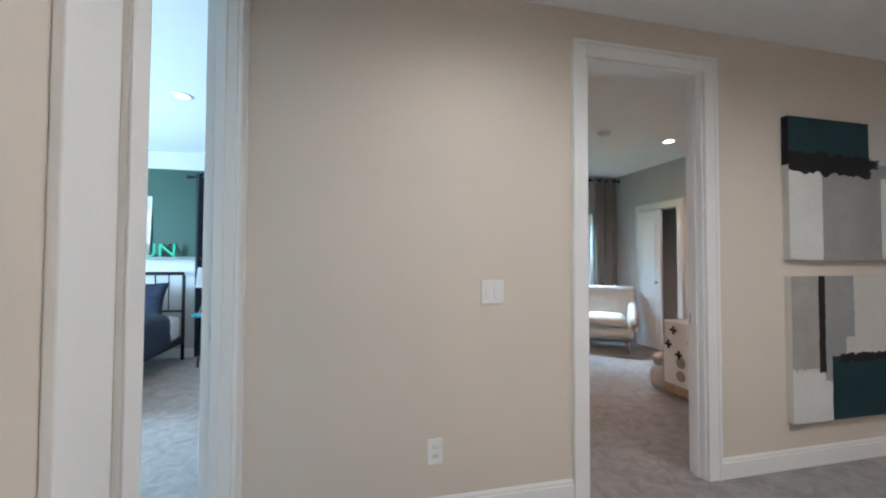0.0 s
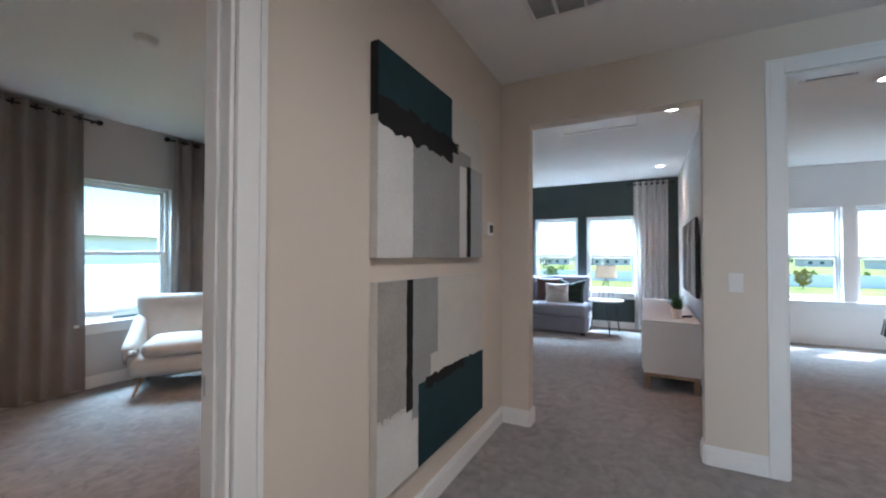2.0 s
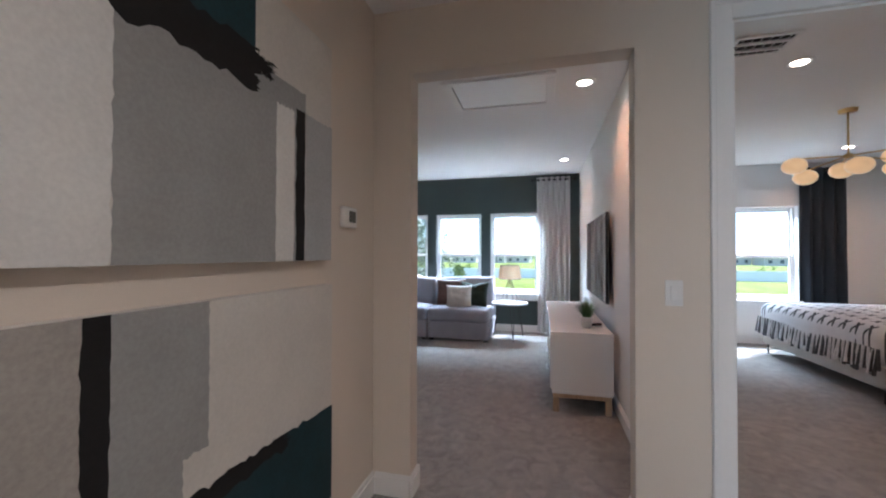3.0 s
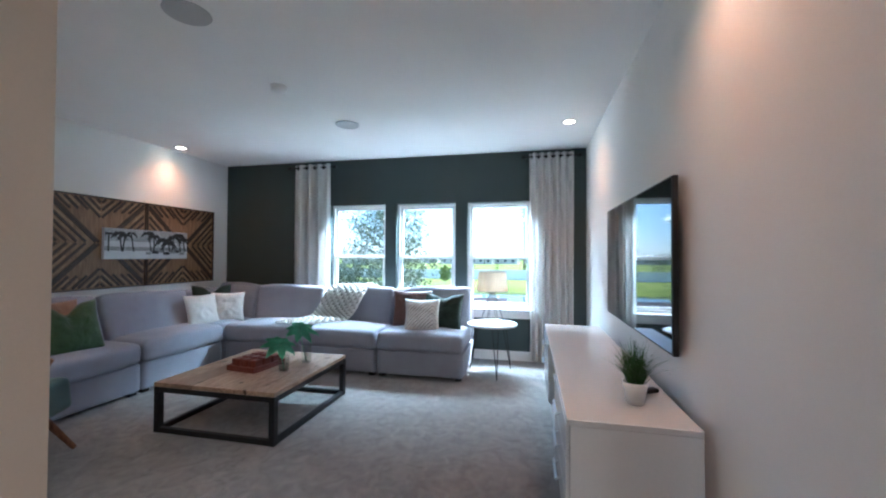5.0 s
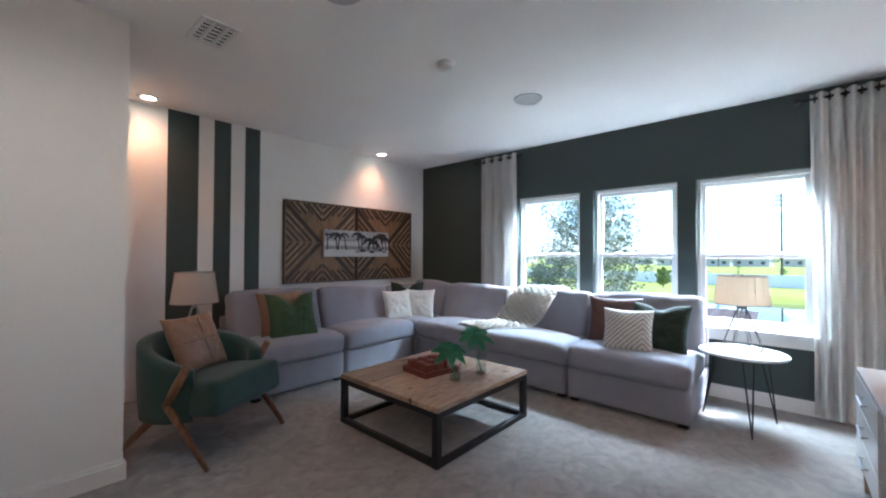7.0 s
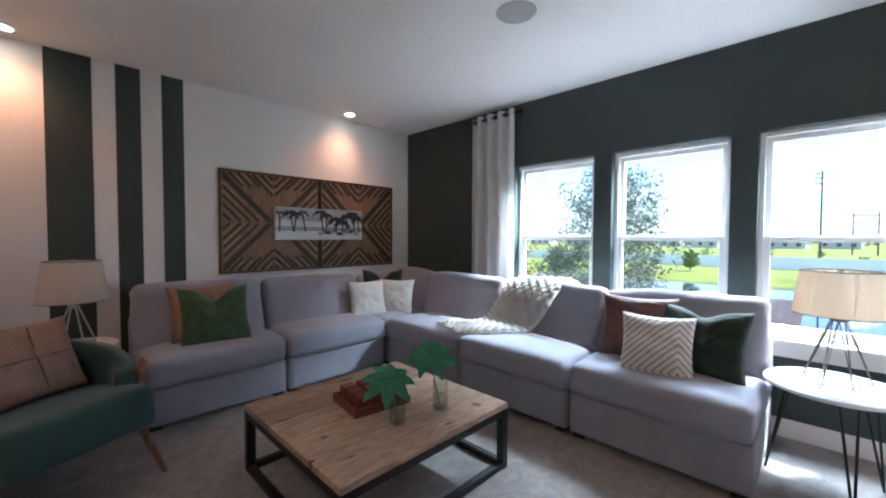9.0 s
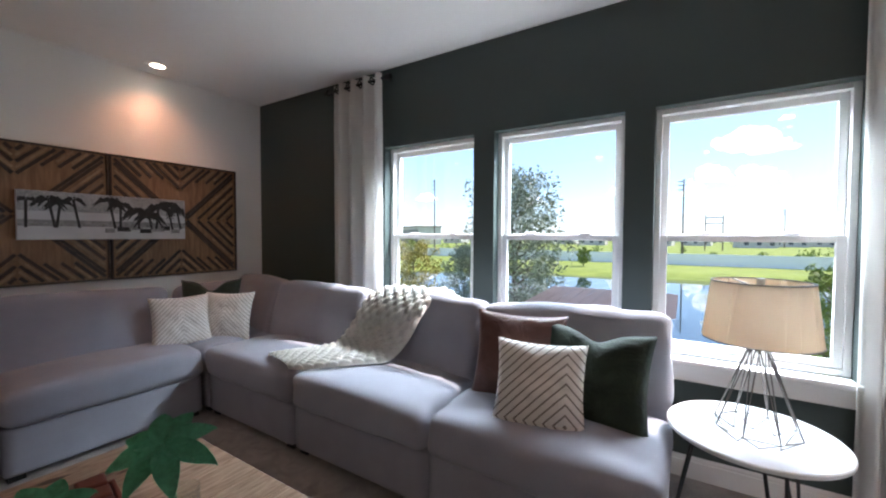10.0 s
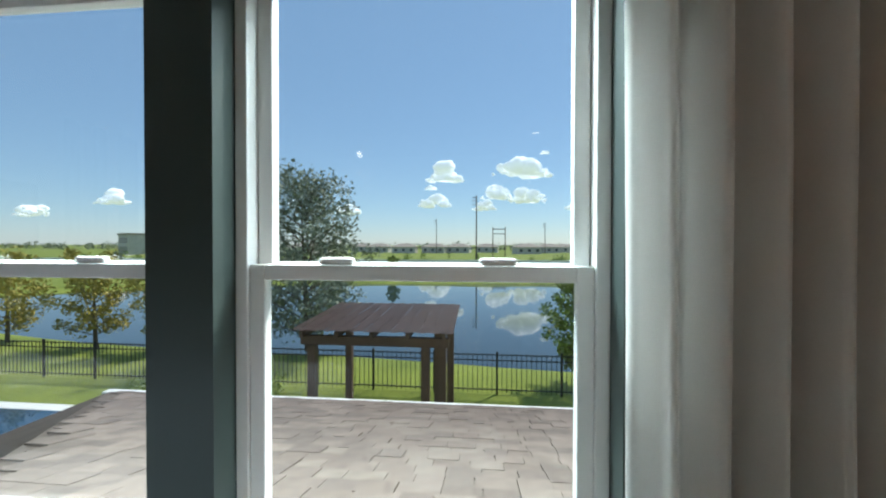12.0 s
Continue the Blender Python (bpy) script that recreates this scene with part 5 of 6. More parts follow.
# panelled closet door, standing in its opening
t = thing("door_1", "white two-panel closet door standing half open", "door", pose(4.30, 5.13, 0, 0, 0, -88), kind="structure")
part("leaf", box(0.0, -0.02, 0.01, 0.40, 0.018, 2.03, 0.003), TRIM, t)
for z0, z1 in ((0.12, 0.78), (0.92, 1.92)):
    b = box(0.06, -0.024, z0, 0.34, -0.0201, z1, 0.003)
    join(b, box(0.085, -0.029, z0 + 0.025, 0.315, -0.0241, z1 - 0.025, 0.004))
    part("door_panel", b, TRIM, t)
part("door_knob", lathe([(0, 0), (0.012, 0.002), (0.012, 0.03), (0.026, 0.038), (0.028, 0.05), (0.018, 0.062), (0, 0.064)], 20), CHROME, t, "satin metal knob").matrix_basis = pose(0.35, -0.02, 0.98, 90, 0, 0)
casing("door_frame_4", "x", 4.32, -1, 4.45, 5.15, 2.05, 4.32, 4.44)
t = thing("toy_chest", "white wooden play kitchen with black plus signs", "toy", pose(2.95, 2.90, 0))
part("body", box(-0.02, -0.30, 0.13, 0.38, 0.30, 0.72, 0.01), PORCELAIN, t)
part("base", box(-0.015, -0.29, 0.05, 0.37, 0.29, 0.1299, 0.004), PALE_WOOD, t)
for y in (-0.24, 0.24):
    for x in (0.03, 0.33):
        part("leg", rod((x, y, 0.05), (x, y, 0), 0.022), PALE_WOOD, t)
for y, z in ((-0.2, 0.62), (-0.02, 0.55), (0.18, 0.64), (-0.16, 0.46), (0.12, 0.42), (0.24, 0.5)):
    b = box(-0.024, y - 0.012, z - 0.04, -0.0201, y + 0.012, z + 0.04)
    join(b, box(-0.0245, y - 0.04, z - 0.012, -0.0241, y + 0.04, z + 0.012))
    part("plus_sign", b, P_BLACK, t)
for y in (-0.15, 0.1):
    for z in (0.24, 0.36):
        b = lathe([(0, 0.003), (0.05, 0.003), (0.05, 0)], 24)
        bmesh.ops.transform(b, matrix=pose(-0.0201, y, z - 0.01, 0, -90, 0), verts=b.verts)
        part("round_panel", b, P_TAUPE, t, "beige round panel")
t = thing("plush_toy", "small white plush toy on the carpet", "toy", pose(3.04, 3.36, 0))
b = cushion(0.18, 0.16, 0.24, 0.075, 0.02, 80, 8, 0.02)
bmesh.ops.translate(b, verts=b.verts, vec=(0, 0, 0.12))
part("body", b, CREAM, t, smooth=True)
b = cushion(0.14, 0.13, 0.13, 0.06, 0.01, 81, 8, 0.015)
bmesh.ops.translate(b, verts=b.verts, vec=(0, 0, 0.29))
part("head", b, CREAM, t, smooth=True)

# ---- boy's bedroom beyond the first doorway ----
BG = mat("deep_green_paint", (0.016, 0.055, 0.035), 0.6, 0.05, 2, 0.05, 250)
tagged(part("painted_band", box(-4.5, 5.716, 1.30, 0.6, 5.72, 2.46), BG), "dark green painted band across the bedroom wall", "wall", kind="structure")
tagged(part("picture_ledge", box(-4.2, 5.62, 1.28, -1.95, 5.7155, 1.31, 0.003), mat("grey_shelf", (0.20, 0.20, 0.21), 0.5), None), "long grey picture ledge on the bedroom wall", "shelf")
t = thing("baseball_picture", "large framed sepia picture of a ball and glove", "picture", pose(-3.0, 5.675, 1.312, -3, 0, 0))
part("frame", box(-0.44, 0, 0, 0.44, 0.025, 0.80, 0.003), P_WHITE, t)
part("sheet", box(-0.41, -0.002, 0.03, 0.41, -0.0005, 0.77), mat("sepia_print", (0.42, 0.38, 0.36), 0.7, 0.5, 5, 0, 30), t)
txt = bpy.data.curves.new("letters", "FONT")
txt.body, txt.size, txt.extrude = "HOMERUN", 0.25, 0.012
o = new("letters_tmp", txt)
bpy.context.view_layer.update()
LET = bpy.data.meshes.new_from_object(o)
bpy.data.objects.remove(o)
wl_ = max(v.co.x for v in LET.vertices)
for v in LET.vertices:
    v.co.x *= 1.42 / wl_
LET.materials.append(mat("green_letters", (0.02, 0.30, 0.14), 0.5, 0.1))
o = new("letter_sign", LET)
o.matrix_basis = pose(-3.66, 5.62, 1.312, 90, 0, 0)
tagged(o, "green block letters spelling HOMERUN on the picture ledge", "sign")
NAVYB = mat("navy_bedding", (0.010, 0.016, 0.034), 0.9, 0.3, 9, 0.4, 120)
t = thing("bed", "black metal bed with navy bedding", "bed")
part("frame", box(-3.55, 3.55, 0.22, -2.10, 5.55, 0.30, 0.01), BLACK_METAL, t)
b = cushion(1.40, 1.98, 0.30, 0.07, 0.02, 90)
bmesh.ops.translate(b, verts=b.verts, vec=(-2.82, 4.54, 0.43))
part("mattress", b, P_WHITE, t, smooth=True)
b = cushion(1.58, 1.55, 0.42, 0.09, 0.03, 91, 13, 0.03)
bmesh.ops.translate(b, verts=b.verts, vec=(-2.82, 4.28, 0.45))
part("duvet", b, NAVYB, t, smooth=True)
hb = bmesh.new()
for x in (-3.52, -2.13):
    rod((x, 5.60, 0), (x, 5.60, 1.08), 0.02, bm=hb)
rod((-3.52, 5.60, 1.10), (-2.13, 5.60, 1.10), 0.02, bm=hb)
rod((-3.52, 5.60, 0.62), (-2.13, 5.60, 0.62), 0.014, bm=hb)
part("headboard", hb, BLACK_METAL, t, smooth=True)
for i in range(8):
    x = -3.35 + i * 0.15
    part("spindle", rod((x, 5.60, 0.62), (x, 5.60, 1.10), 0.008, seg=8), BLACK_METAL, t)
for x in (-3.5, -2.15):
    part("leg", rod((x, 3.6, 0), (x, 3.6, 0.22), 0.02), BLACK_METAL, t)
throw_pillow("navy pillow on the bed", pose(-2.50, 5.30, 0.80, -25, 0, 0), 0.60, 0.44, 0.18, NAVYB, 0, 12)
throw_pillow("dark green pillow on the bed", pose(-3.15, 5.20, 0.78, -28, 0, 0), 0.55, 0.42, 0.18, DARK_VELVET, 0, 13)
throw_pillow("navy pillow on the bed", pose(-3.0, 5.36, 0.80, -20, 0, 0), 0.60, 0.44, 0.18, NAVYB, 0, 14)
curtain("curtain", "black curtain panel at the bedroom wall", 5.70, -2.02, -1.72, 0.03, 2.40, 2, NAVY, "y", seed=8)
curtain_rod(5.70, -2.10, -1.66, 2.36, "y")
t = thing("nightstand", "small dark nightstand beside the bed", "nightstand", pose(-1.72, 5.30, 0))
part("tabletop", lathe([(0, 0.60), (0.2, 0.60), (0.2, 0.625), (0, 0.625)], 28), mat("teal_lacquer", (0.02, 0.16, 0.20), 0.4), t, "teal top")
for i in range(3):
    a = i * 2.09
    part("leg", rod((0.1 * math.cos(a), 0.1 * math.sin(a), 0.60), (0.16 * math.cos(a), 0.16 * math.sin(a), 0), 0.01), BLACK_METAL, t)
table_lamp("table lamp with white shade on the nightstand", -1.72, 5.30, 0.625, 0.16, 0.14, 0.32, 0.56, SHADE_WHITE, "tripod")

# ---- main bedroom beyond the right-hand doorway ----
CROSS = lined("cross_weave", (0.62, 0.61, 0.62), (0.05, 0.05, 0.055), 6.5, 0.11, "cross")
t = thing("bed", "upholstered bed with a cross-patterned fringed throw", "bed")
BX0, BX1, BY1, BY0 = 6.55, 8.52, -1.94, -4.1
part("base", box(BX0, BY0, 0.13, BX1, BY1, 0.34, 0.02), mat("beige_upholstery", (0.50, 0.47, 0.43), 0.9, 0.06, 8, 0.3, 300), t)
for x in (BX0 + 0.08, BX1 - 0.05):
    for y in (BY0 + 0.1, BY1 - 0.04):
        part("leg", rod((x, y, 0), (x, y, 0.13), 0.012), BLACK_METAL, t)
b = cushion(BX1 - BX0 - 0.04, BY1 - BY0 - 0.02, 0.34, 0.10, 0.05, 95)
bmesh.ops.translate(b, verts=b.verts, vec=((BX0 + BX1) / 2, (BY0 + BY1) / 2, 0.50))
part("mattress", b, P_WHITE, t, "white bedding", smooth=True)
o = thing("fringed_throw", "white throw with black crosses and long tassels on the bed", "blanket")
b = cushion(BX1 - BX0 + 0.04, 1.5, 0.36, 0.11, 0.06, 96, 13)
bmesh.ops.translate(b, verts=b.verts, vec=((BX0 + BX1) / 2, BY1 - 0.70, 0.51))
part("cloth", b, CROSS, o, smooth=True)
FR = [mat("black_fringe", (0.06, 0.06, 0.065), 0.95, 0.3, 40, 0.3), mat("white_fringe", (0.55, 0.54, 0.54), 0.95, 0.2, 40, 0.3)]
rnd = random.Random(9)
for m_i in (0, 1):
    b = bmesh.new()
    for i in range(130):
        x = BX0 + (BX1 - BX0 + 0.0) * (i + rnd.random()) / 130
        if (i // 2 + m_i) % 2:
            continue
        rod((x, BY1 + 0.055, 0.50), (x + rnd.uniform(-0.02, 0.02), BY1 + 0.075 + rnd.uniform(-0.02, 0.015), 0.28 + rnd.uniform(-0.02, 0.04)), 0.010, 0.016, 6, b)
    for i in range(80):
        y = BY1 - 1.4 * (i + rnd.random()) / 80
        if (i // 2 + m_i) % 2:
            continue
        rod((BX1 + 0.025, y, 0.50), (BX1 + 0.045, y + rnd.uniform(-0.02, 0.02), 0.28 + rnd.uniform(-0.02, 0.04)), 0.010, 0.016, 6, b)
    part("fringe", b, FR[m_i], o, "long black and white tassels")
curtain("curtain", "dark navy grommet curtain beside the window", WX, -3.22, -2.66, 0.03, 2.60, 4, NAVY, seed=9)
curtain_rod(WX, -3.3, -2.58, 2.555)
t = thing("chandelier", "brass chandelier with glowing opal glass globes", "chandelier", pose(6.715, -1.785, H))
part("canopy", lathe([(0, -0.03), (0.065, -0.028), (0.07, -0.0005)], 28), BRASS, t, smooth=True)
part("stem", rod((0, 0, -0.03), (0, 0, -0.42), 0.008), BRASS, t, smooth=True)
part("hub", lathe([(0, -0.46), (0.03, -0.45), (0.03, -0.42), (0, -0.41)], 20), BRASS, t, smooth=True)
OPAL = plain("opal_glass", (0.85, 0.55, 0.28), 0.3, emit=0.1)
for i, (dx, dy, dz) in enumerate(((-0.05, 0.45, -0.50), (0.25, 0.20, -0.56), (-0.22, 0.06, -0.55), (0.28, -0.12, -0.50), (-0.10, -0.30, -0.56), (0.15, -0.46, -0.40))):
    arm = part("arm", rod((0, 0, -0.435), (dx, dy, dz + 0.045), 0.006, seg=8), BRASS, t)
    b = bmesh.new()
    bmesh.ops.create_uvsphere(b, u_segments=20, v_segments=14, radius=0.098, matrix=Matrix.Translation((dx, dy, dz - 0.02)) @ Matrix.Diagonal((1, 1, 0.78, 1)))
    part("globe", b, OPAL, t, "opal glass globe", smooth=True)
t = thing("nightstand", "black framed nightstand with a pale top", "nightstand", pose(8.72, -3.65, 0))
part("tabletop", box(-0.28, -0.25, 0.62, 0.28, 0.25, 0.65, 0.004), LACQUER, t)
for x in (-0.26, 0.26):
    for y in (-0.23, 0.23):
        part("leg", box(x - 0.012, y - 0.012, 0, x + 0.012, y + 0.012, 0.6195), BLACK_METAL, t)
b = lathe([(0, 0.0), (0.05, 0.0), (0.06, 0.08), (0.03, 0.16), (0.02, 0.2)], 20)
o = part("bud_vase", b, CHROME, smooth=True)
o.matrix_basis = pose(8.65, -3.5, 0.651)
tagged(o, "small silver bud vase on the nightstand", "vase")

# ---- outdoors ----
GZ = -3.0
LAWN = mat("lawn", (0.15, 0.21, 0.022), 0.95, 0.35, 0.35, 0.6, 8, col2=(0.24, 0.28, 0.04), dist=0.05)


def pond_depth(x, y):
    """Below 1 inside the pond."""
    a = math.hypot((x - 41 + 0.004 * (y - 5) ** 2 * (0.35 if y > 5 else 0.0)) / 17.0, (y + 6) / 52)
    return a + 0.05 * noise.noise(Vector((x * 0.07, y * 0.07, 2)))


b = bmesh.new()
xs = [-300, -60, -20, 0, 9.6] + [10 + i * 2.0 for i in range(42)] + [100 + i * 30 for i in range(14)] + [700, 1200, 2500]
ys = [-2500, -900, -400, -200] + [-120 + i * 3.0 for i in range(88)] + [160, 220, 400, 900, 2500]
g = []
for x in xs:
    row = []
    for y in ys:
        d = pond_depth(x, y)
        z = GZ if d > 1.12 else GZ - 1.4 * min(1, (1.12 - d) / 0.28)
        if x > 20 and d > 1.12:
            z += 0.10 * noise.noise(Vector((x * 0.06, y * 0.06, 0)))
        row.append(b.verts.new((x, y, z)))
    g.append(row)
for i in range(len(xs) - 1):
    for j in range(len(ys) - 1):
        b.faces.new([g[i][j], g[i + 1][j], g[i + 1][j + 1], g[i][j + 1]])
tagged(part("ground", b, LAWN, smooth=True), "green mown lawn reaching to the horizon", "ground", kind="structure")
PW = plain("pond_water", (0.02, 0.035, 0.045), 0.03)
n_, l_ = PW.node_tree.nodes, PW.node_tree.links
tn, bp = n_.new("ShaderNodeTexNoise"), n_.new("ShaderNodeBump")
tn.inputs["Scale"].default_value = 1.2
bp.inputs["Strength"].default_value, bp.inputs["Distance"].default_value = 0.05, 0.03
tcx = n_.new("ShaderNodeTexCoord")
l_.new(tcx.outputs["Object"], tn.inputs["Vector"])
l_.new(tn.outputs["Fac"], bp.inputs["Height"])
l_.new(bp.outputs[0], n_["Principled BSDF"].inputs["Normal"])
n_["Principled BSDF"].inputs["IOR"].default_value = 1.6
tagged(part("water", box(20, -75, GZ - 0.62, 66, 60, GZ - 0.60), PW), "still blue pond water reflecting the sky", "water", kind="structure")

# pale neighbour house beyond the small bedroom window
FARW = mat("far_render", (0.55, 0.52, 0.48), 0.9, 0.1, 0.5, 0)
FARR = mat("far_roof", (0.30, 0.26, 0.23), 0.9, 0.1, 0.5, 0)
FARD = mat("far_window", (0.05, 0.06, 0.07), 0.3, 0.1, 0.5, 0)
t = thing("neighbour_house", "white rendered neighbour house with a low brown roof", "house", pose(3.5, 20.0, GZ))
part("wall", box(-7, -4, 0, 7, 4, 4.9), mat("white_render", (0.78, 0.77, 0.75), 0.9, 0.04, 1.0, 0.2, 30), t)
b = bmesh.new()
q = [b.verts.new(p) for p in ((-7.4, -4.4, 4.9), (7.4, -4.4, 4.9), (7.4, 4.4, 4.9), (-7.4, 4.4, 4.9), (-4, 0, 6.2), (4, 0, 6.2))]
for f in ((0, 1, 5, 4), (1, 2, 5), (2, 3, 4, 5), (3, 0, 4), (3, 2, 1, 0)):
    b.faces.new([q[k] for k in f])
part("roof", b, FARR, t)
for x in (-4.5, 4.6):
    w = part("window", box(x - 0.6, -4.03, 1.2, x + 0.6, -4.001, 2.6), FARD, t)
    part("frame", box(x - 0.7, -4.02, 2.605, x + 0.7, -4.0005, 2.72), TRIM, w)

# porch roof below the windows, hipped at its far end
SHING = mat("roof_underlay", (0.16, 0.125, 0.105), 0.95, 0.2, 3, 0.4, 60)
RX0, RX1, RZ0, RZ1, RYA, RYB = 9.30, 12.6, 0.47, -0.40, -7.0, 5.75
b = bmesh.new()
v = [b.verts.new(p) for p in ((RX0, RYA, RZ0), (RX1, RYA, RZ1), (RX1, RYB, RZ1), (RX0, RYB - 2.6, RZ0))]
b.faces.new(v)
v2 = [b.verts.new(p) for p in ((RX0, RYB, RZ1), (RX1, RYB, RZ1), (RX0, RYB - 2.6, RZ0))]
b.faces.new(v2)
bmesh.ops.solidify(b, geom=b.faces[:], thickness=0.06)
porch = thing("porch_roof", "brown asphalt shingle porch roof below the windows", "roof", kind="structure")
part("deck", b, SHING, porch)
part("gutter", box(RX1 - 0.01, RYA, RZ1 - 0.12, RX1 + 0.10, RYB + 0.1, RZ1 - 0.005, 0.01), TRIM, porch, "white gutter")
SM = []
for k, c in enumerate(((0.145, 0.108, 0.092), (0.165, 0.125, 0.108), (0.13, 0.098, 0.085), (0.18, 0.14, 0.12))):
    SM.append(mat("shingle_%s" % "abcd"[k], c, 0.95, 0.25, 10, 0.5, 140))
rnd = random.Random(3)
slope = math.atan2(RZ0 - RZ1, RX1 - RX0)
length = math.hypot(RX1 - RX0, RZ0 - RZ1)
tabs = []
for k in range(16):
    me = bpy.data.meshes.new("shingle")
    bb = box(0, 0, 0, 0.155, 0.14 + 0.02 * (k % 4), 0.007 + 0.003 * (k % 3))
    bb.to_mesh(me)
    bb.free()
    me.materials.append(SM[k // 4])
    tabs.append(me)
near, rest = 0, bmesh.new()
rows_n = int(length / 0.14)
base = Matrix.Translation((RX0, 0, RZ0)) @ Matrix.Rotation(slope, 4, "Y")
for r in range(rows_n + 1):
    s = min(r * 0.14, length - 0.155)
    y = -2.2 + rnd.uniform(0, 0.15)
    while y < RYB - 2.6 * (1 - s / length) - 0.16:
        me = tabs[rnd.randrange(16)]
        w = 0.14 + 0.02 * ((tabs.index(me)) % 4)
        m = base @ Matrix.Translation((s, y, 0.002)) @ Matrix.Rotation(radians(-1.2), 4, "Y")
        if 0.9 < y < 2.3 and s > 0.3 and near < 290:
            o = new("shingle", me)
            o.parent = porch
            o.matrix_basis = m
            near += 1
        else:
            b2 = bmesh.new()
            b2.from_mesh(me)
            bmesh.ops.transform(b2, matrix=m, verts=b2.verts)
            vs = [rest.verts.new(q.co) for q in b2.verts]
            b2.verts.index_update()
            for f in b2.faces:
                rest.faces.new([vs[q.index] for q in f.verts])
            b2.free()
        y += w + 0.004
TILE_R = mat("shingle_mixed", (0.155, 0.118, 0.102), 0.95, 0.25, 10, 0.5, 140)
n_, l_ = TILE_R.node_tree.nodes, TILE_R.node_tree.links
gi, hv, mr_ = n_.new("ShaderNodeNewGeometry"), n_.new("ShaderNodeHueSaturation"), n_.new("ShaderNodeMapRange")
mr_.inputs["To Min"].default_value, mr_.inputs["To Max"].default_value = 0.75, 1.25
l_.new(gi.outputs["Random Per Island"], mr_.inputs["Value"])
l_.new(mr_.outputs[0], hv.inputs["Value"])
l_.new([q for q in n_ if q.type == "MIX"][0].outputs["Result"], hv.inputs["Color"])
l_.new(hv.outputs[0], n_["Principled BSDF"].inputs["Base Color"])
tagged(part("shingles", rest, TILE_R, porch), "brown asphalt shingles in rows", kind="stuff")

# pergola with a sloping metal roof
PERG = mat("brown_pergola", (0.085, 0.045, 0.035), 0.6, 0.2, 6, 0.2, 60)
PROOF = mat("brown_metal_roof", (0.13, 0.085, 0.075), 0.5, 0.15, 3, 0.1, 40)
t = thing("pergola", "brown timber pergola with a flat sheet roof by the fence", "pergola")
PX0, PX1, PY0, PY1 = 16.2, 19.2, 1.85, 5.3
b = bmesh.new()
for k in range(24):
    y0, y1 = PY0 + (PY1 - PY0) * k / 24, PY0 + (PY1 - PY0) * (k + 1) / 24
    dz = 0.012 * (k % 2)
    q = [b.verts.new(p) for p in ((PX0, y0, -0.44 + dz), (PX1, y0, -0.30 + dz), (PX1, y1, -0.30 + dz), (PX0, y1, -0.44 + dz))]
    b.faces.new(q)
bmesh.ops.solidify(b, geom=b.faces[:], thickness=0.04)
part("roof", b, PROOF, t)
for x in (PX0 + 0.3, PX1 - 0.3):
    part("beam", box(x - 0.07, PY0 + 0.1, -0.80, x + 0.07, PY1 - 0.1, -0.60, 0.01), PERG, t)
    for y in (PY0 + 0.25, PY0 + 0.6, PY1 - 0.35):
        part("post", box(x - 0.09, y - 0.09, GZ, x + 0.09, y + 0.09, -0.801, 0.008), PERG, t)
for k in range(5):
    y = PY0 + 0.2 + k * (PY1 - PY0 - 0.4) / 4
    part("rafter", box(PX0 + 0.05, y - 0.04, -0.599, PX1 - 0.05, y + 0.04, -0.46, 0.005), PERG, t)
for y in (3.1, 4.5):
    s = thing("patio_chair", "pale wicker patio chair under the pergola", "chair", pose(16.6, y, GZ, 0, 0, 60), "patio chairs")
    part("seat", box(-0.3, -0.3, 0.35, 0.3, 0.3, 0.45, 0.03), CREAM, s)
    part("backrest", box(-0.3, 0.24, 0.46, 0.3, 0.32, 0.95, 0.03), CREAM, s)
    for x in (-0.26, 0.26):
        for yy in (-0.26, 0.26):
            part("leg", box(x - 0.025, yy - 0.025, 0, x + 0.025, yy + 0.025, 0.3495), CREAM, s)

# black picket fence
FX = 19.75
fence = thing("metal_fence", "black metal picket fence along the lawn", "fence")
pm, qm = bpy.data.meshes.new("post"), bpy.data.meshes.new("picket")
for me, r, h in ((pm, 0.03, 1.25), (qm, 0.009, 1.16)):
    bb = box(-r, -r, 0, r, r, h)
    bb.to_mesh(me)
    bb.free()
    me.materials.append(BLACK_METAL)
far = bmesh.new()
y = -14.0
while y < 34:
    o = new("post", pm)
    o.parent = fence
    o.location = (FX, y, GZ)
    for k in range(1, 13):
        yy = y + k * 1.85 / 13
        if -2.5 < yy < 16:
            o = new("picket", qm)
            o.parent = fence
            o.location = (FX, yy, GZ + 0.04)
        else:
            box(FX - 0.009, yy - 0.009, GZ + 0.04, FX + 0.009, yy + 0.009, GZ + 1.2, bm=far)
    y += 1.85
for z in (0.12, 0.98, 1.14):
    part("rail", box(FX - 0.014, -14, GZ + z, FX + 0.014, 34, GZ + z + 0.03), BLACK_METAL, fence)
tagged(part("pickets", far, BLACK_METAL, fence), kind="stuff")

# pool with white coping
t = thing("swimming_pool", "blue swimming pool with white stone coping", "pool")
part("coping", box(13.2, 8.6, GZ, 17.6, 17.0, GZ + 0.12, 0.02), TRIM, t)
part("pool_water", box(13.6, 9.0, GZ + 0.121, 17.2, 16.6, GZ + 0.125), plain("pool_blue", (0.02, 0.06, 0.11), 0.03), t, "blue water")
t = thing("hedge", "low clipped green hedge along the fence", "hedge", pose(18.3, 8.6, GZ))

BARK = mat("bark", (0.11, 0.085, 0.065), 0.95, 0.3, 6, 0.6, 40)


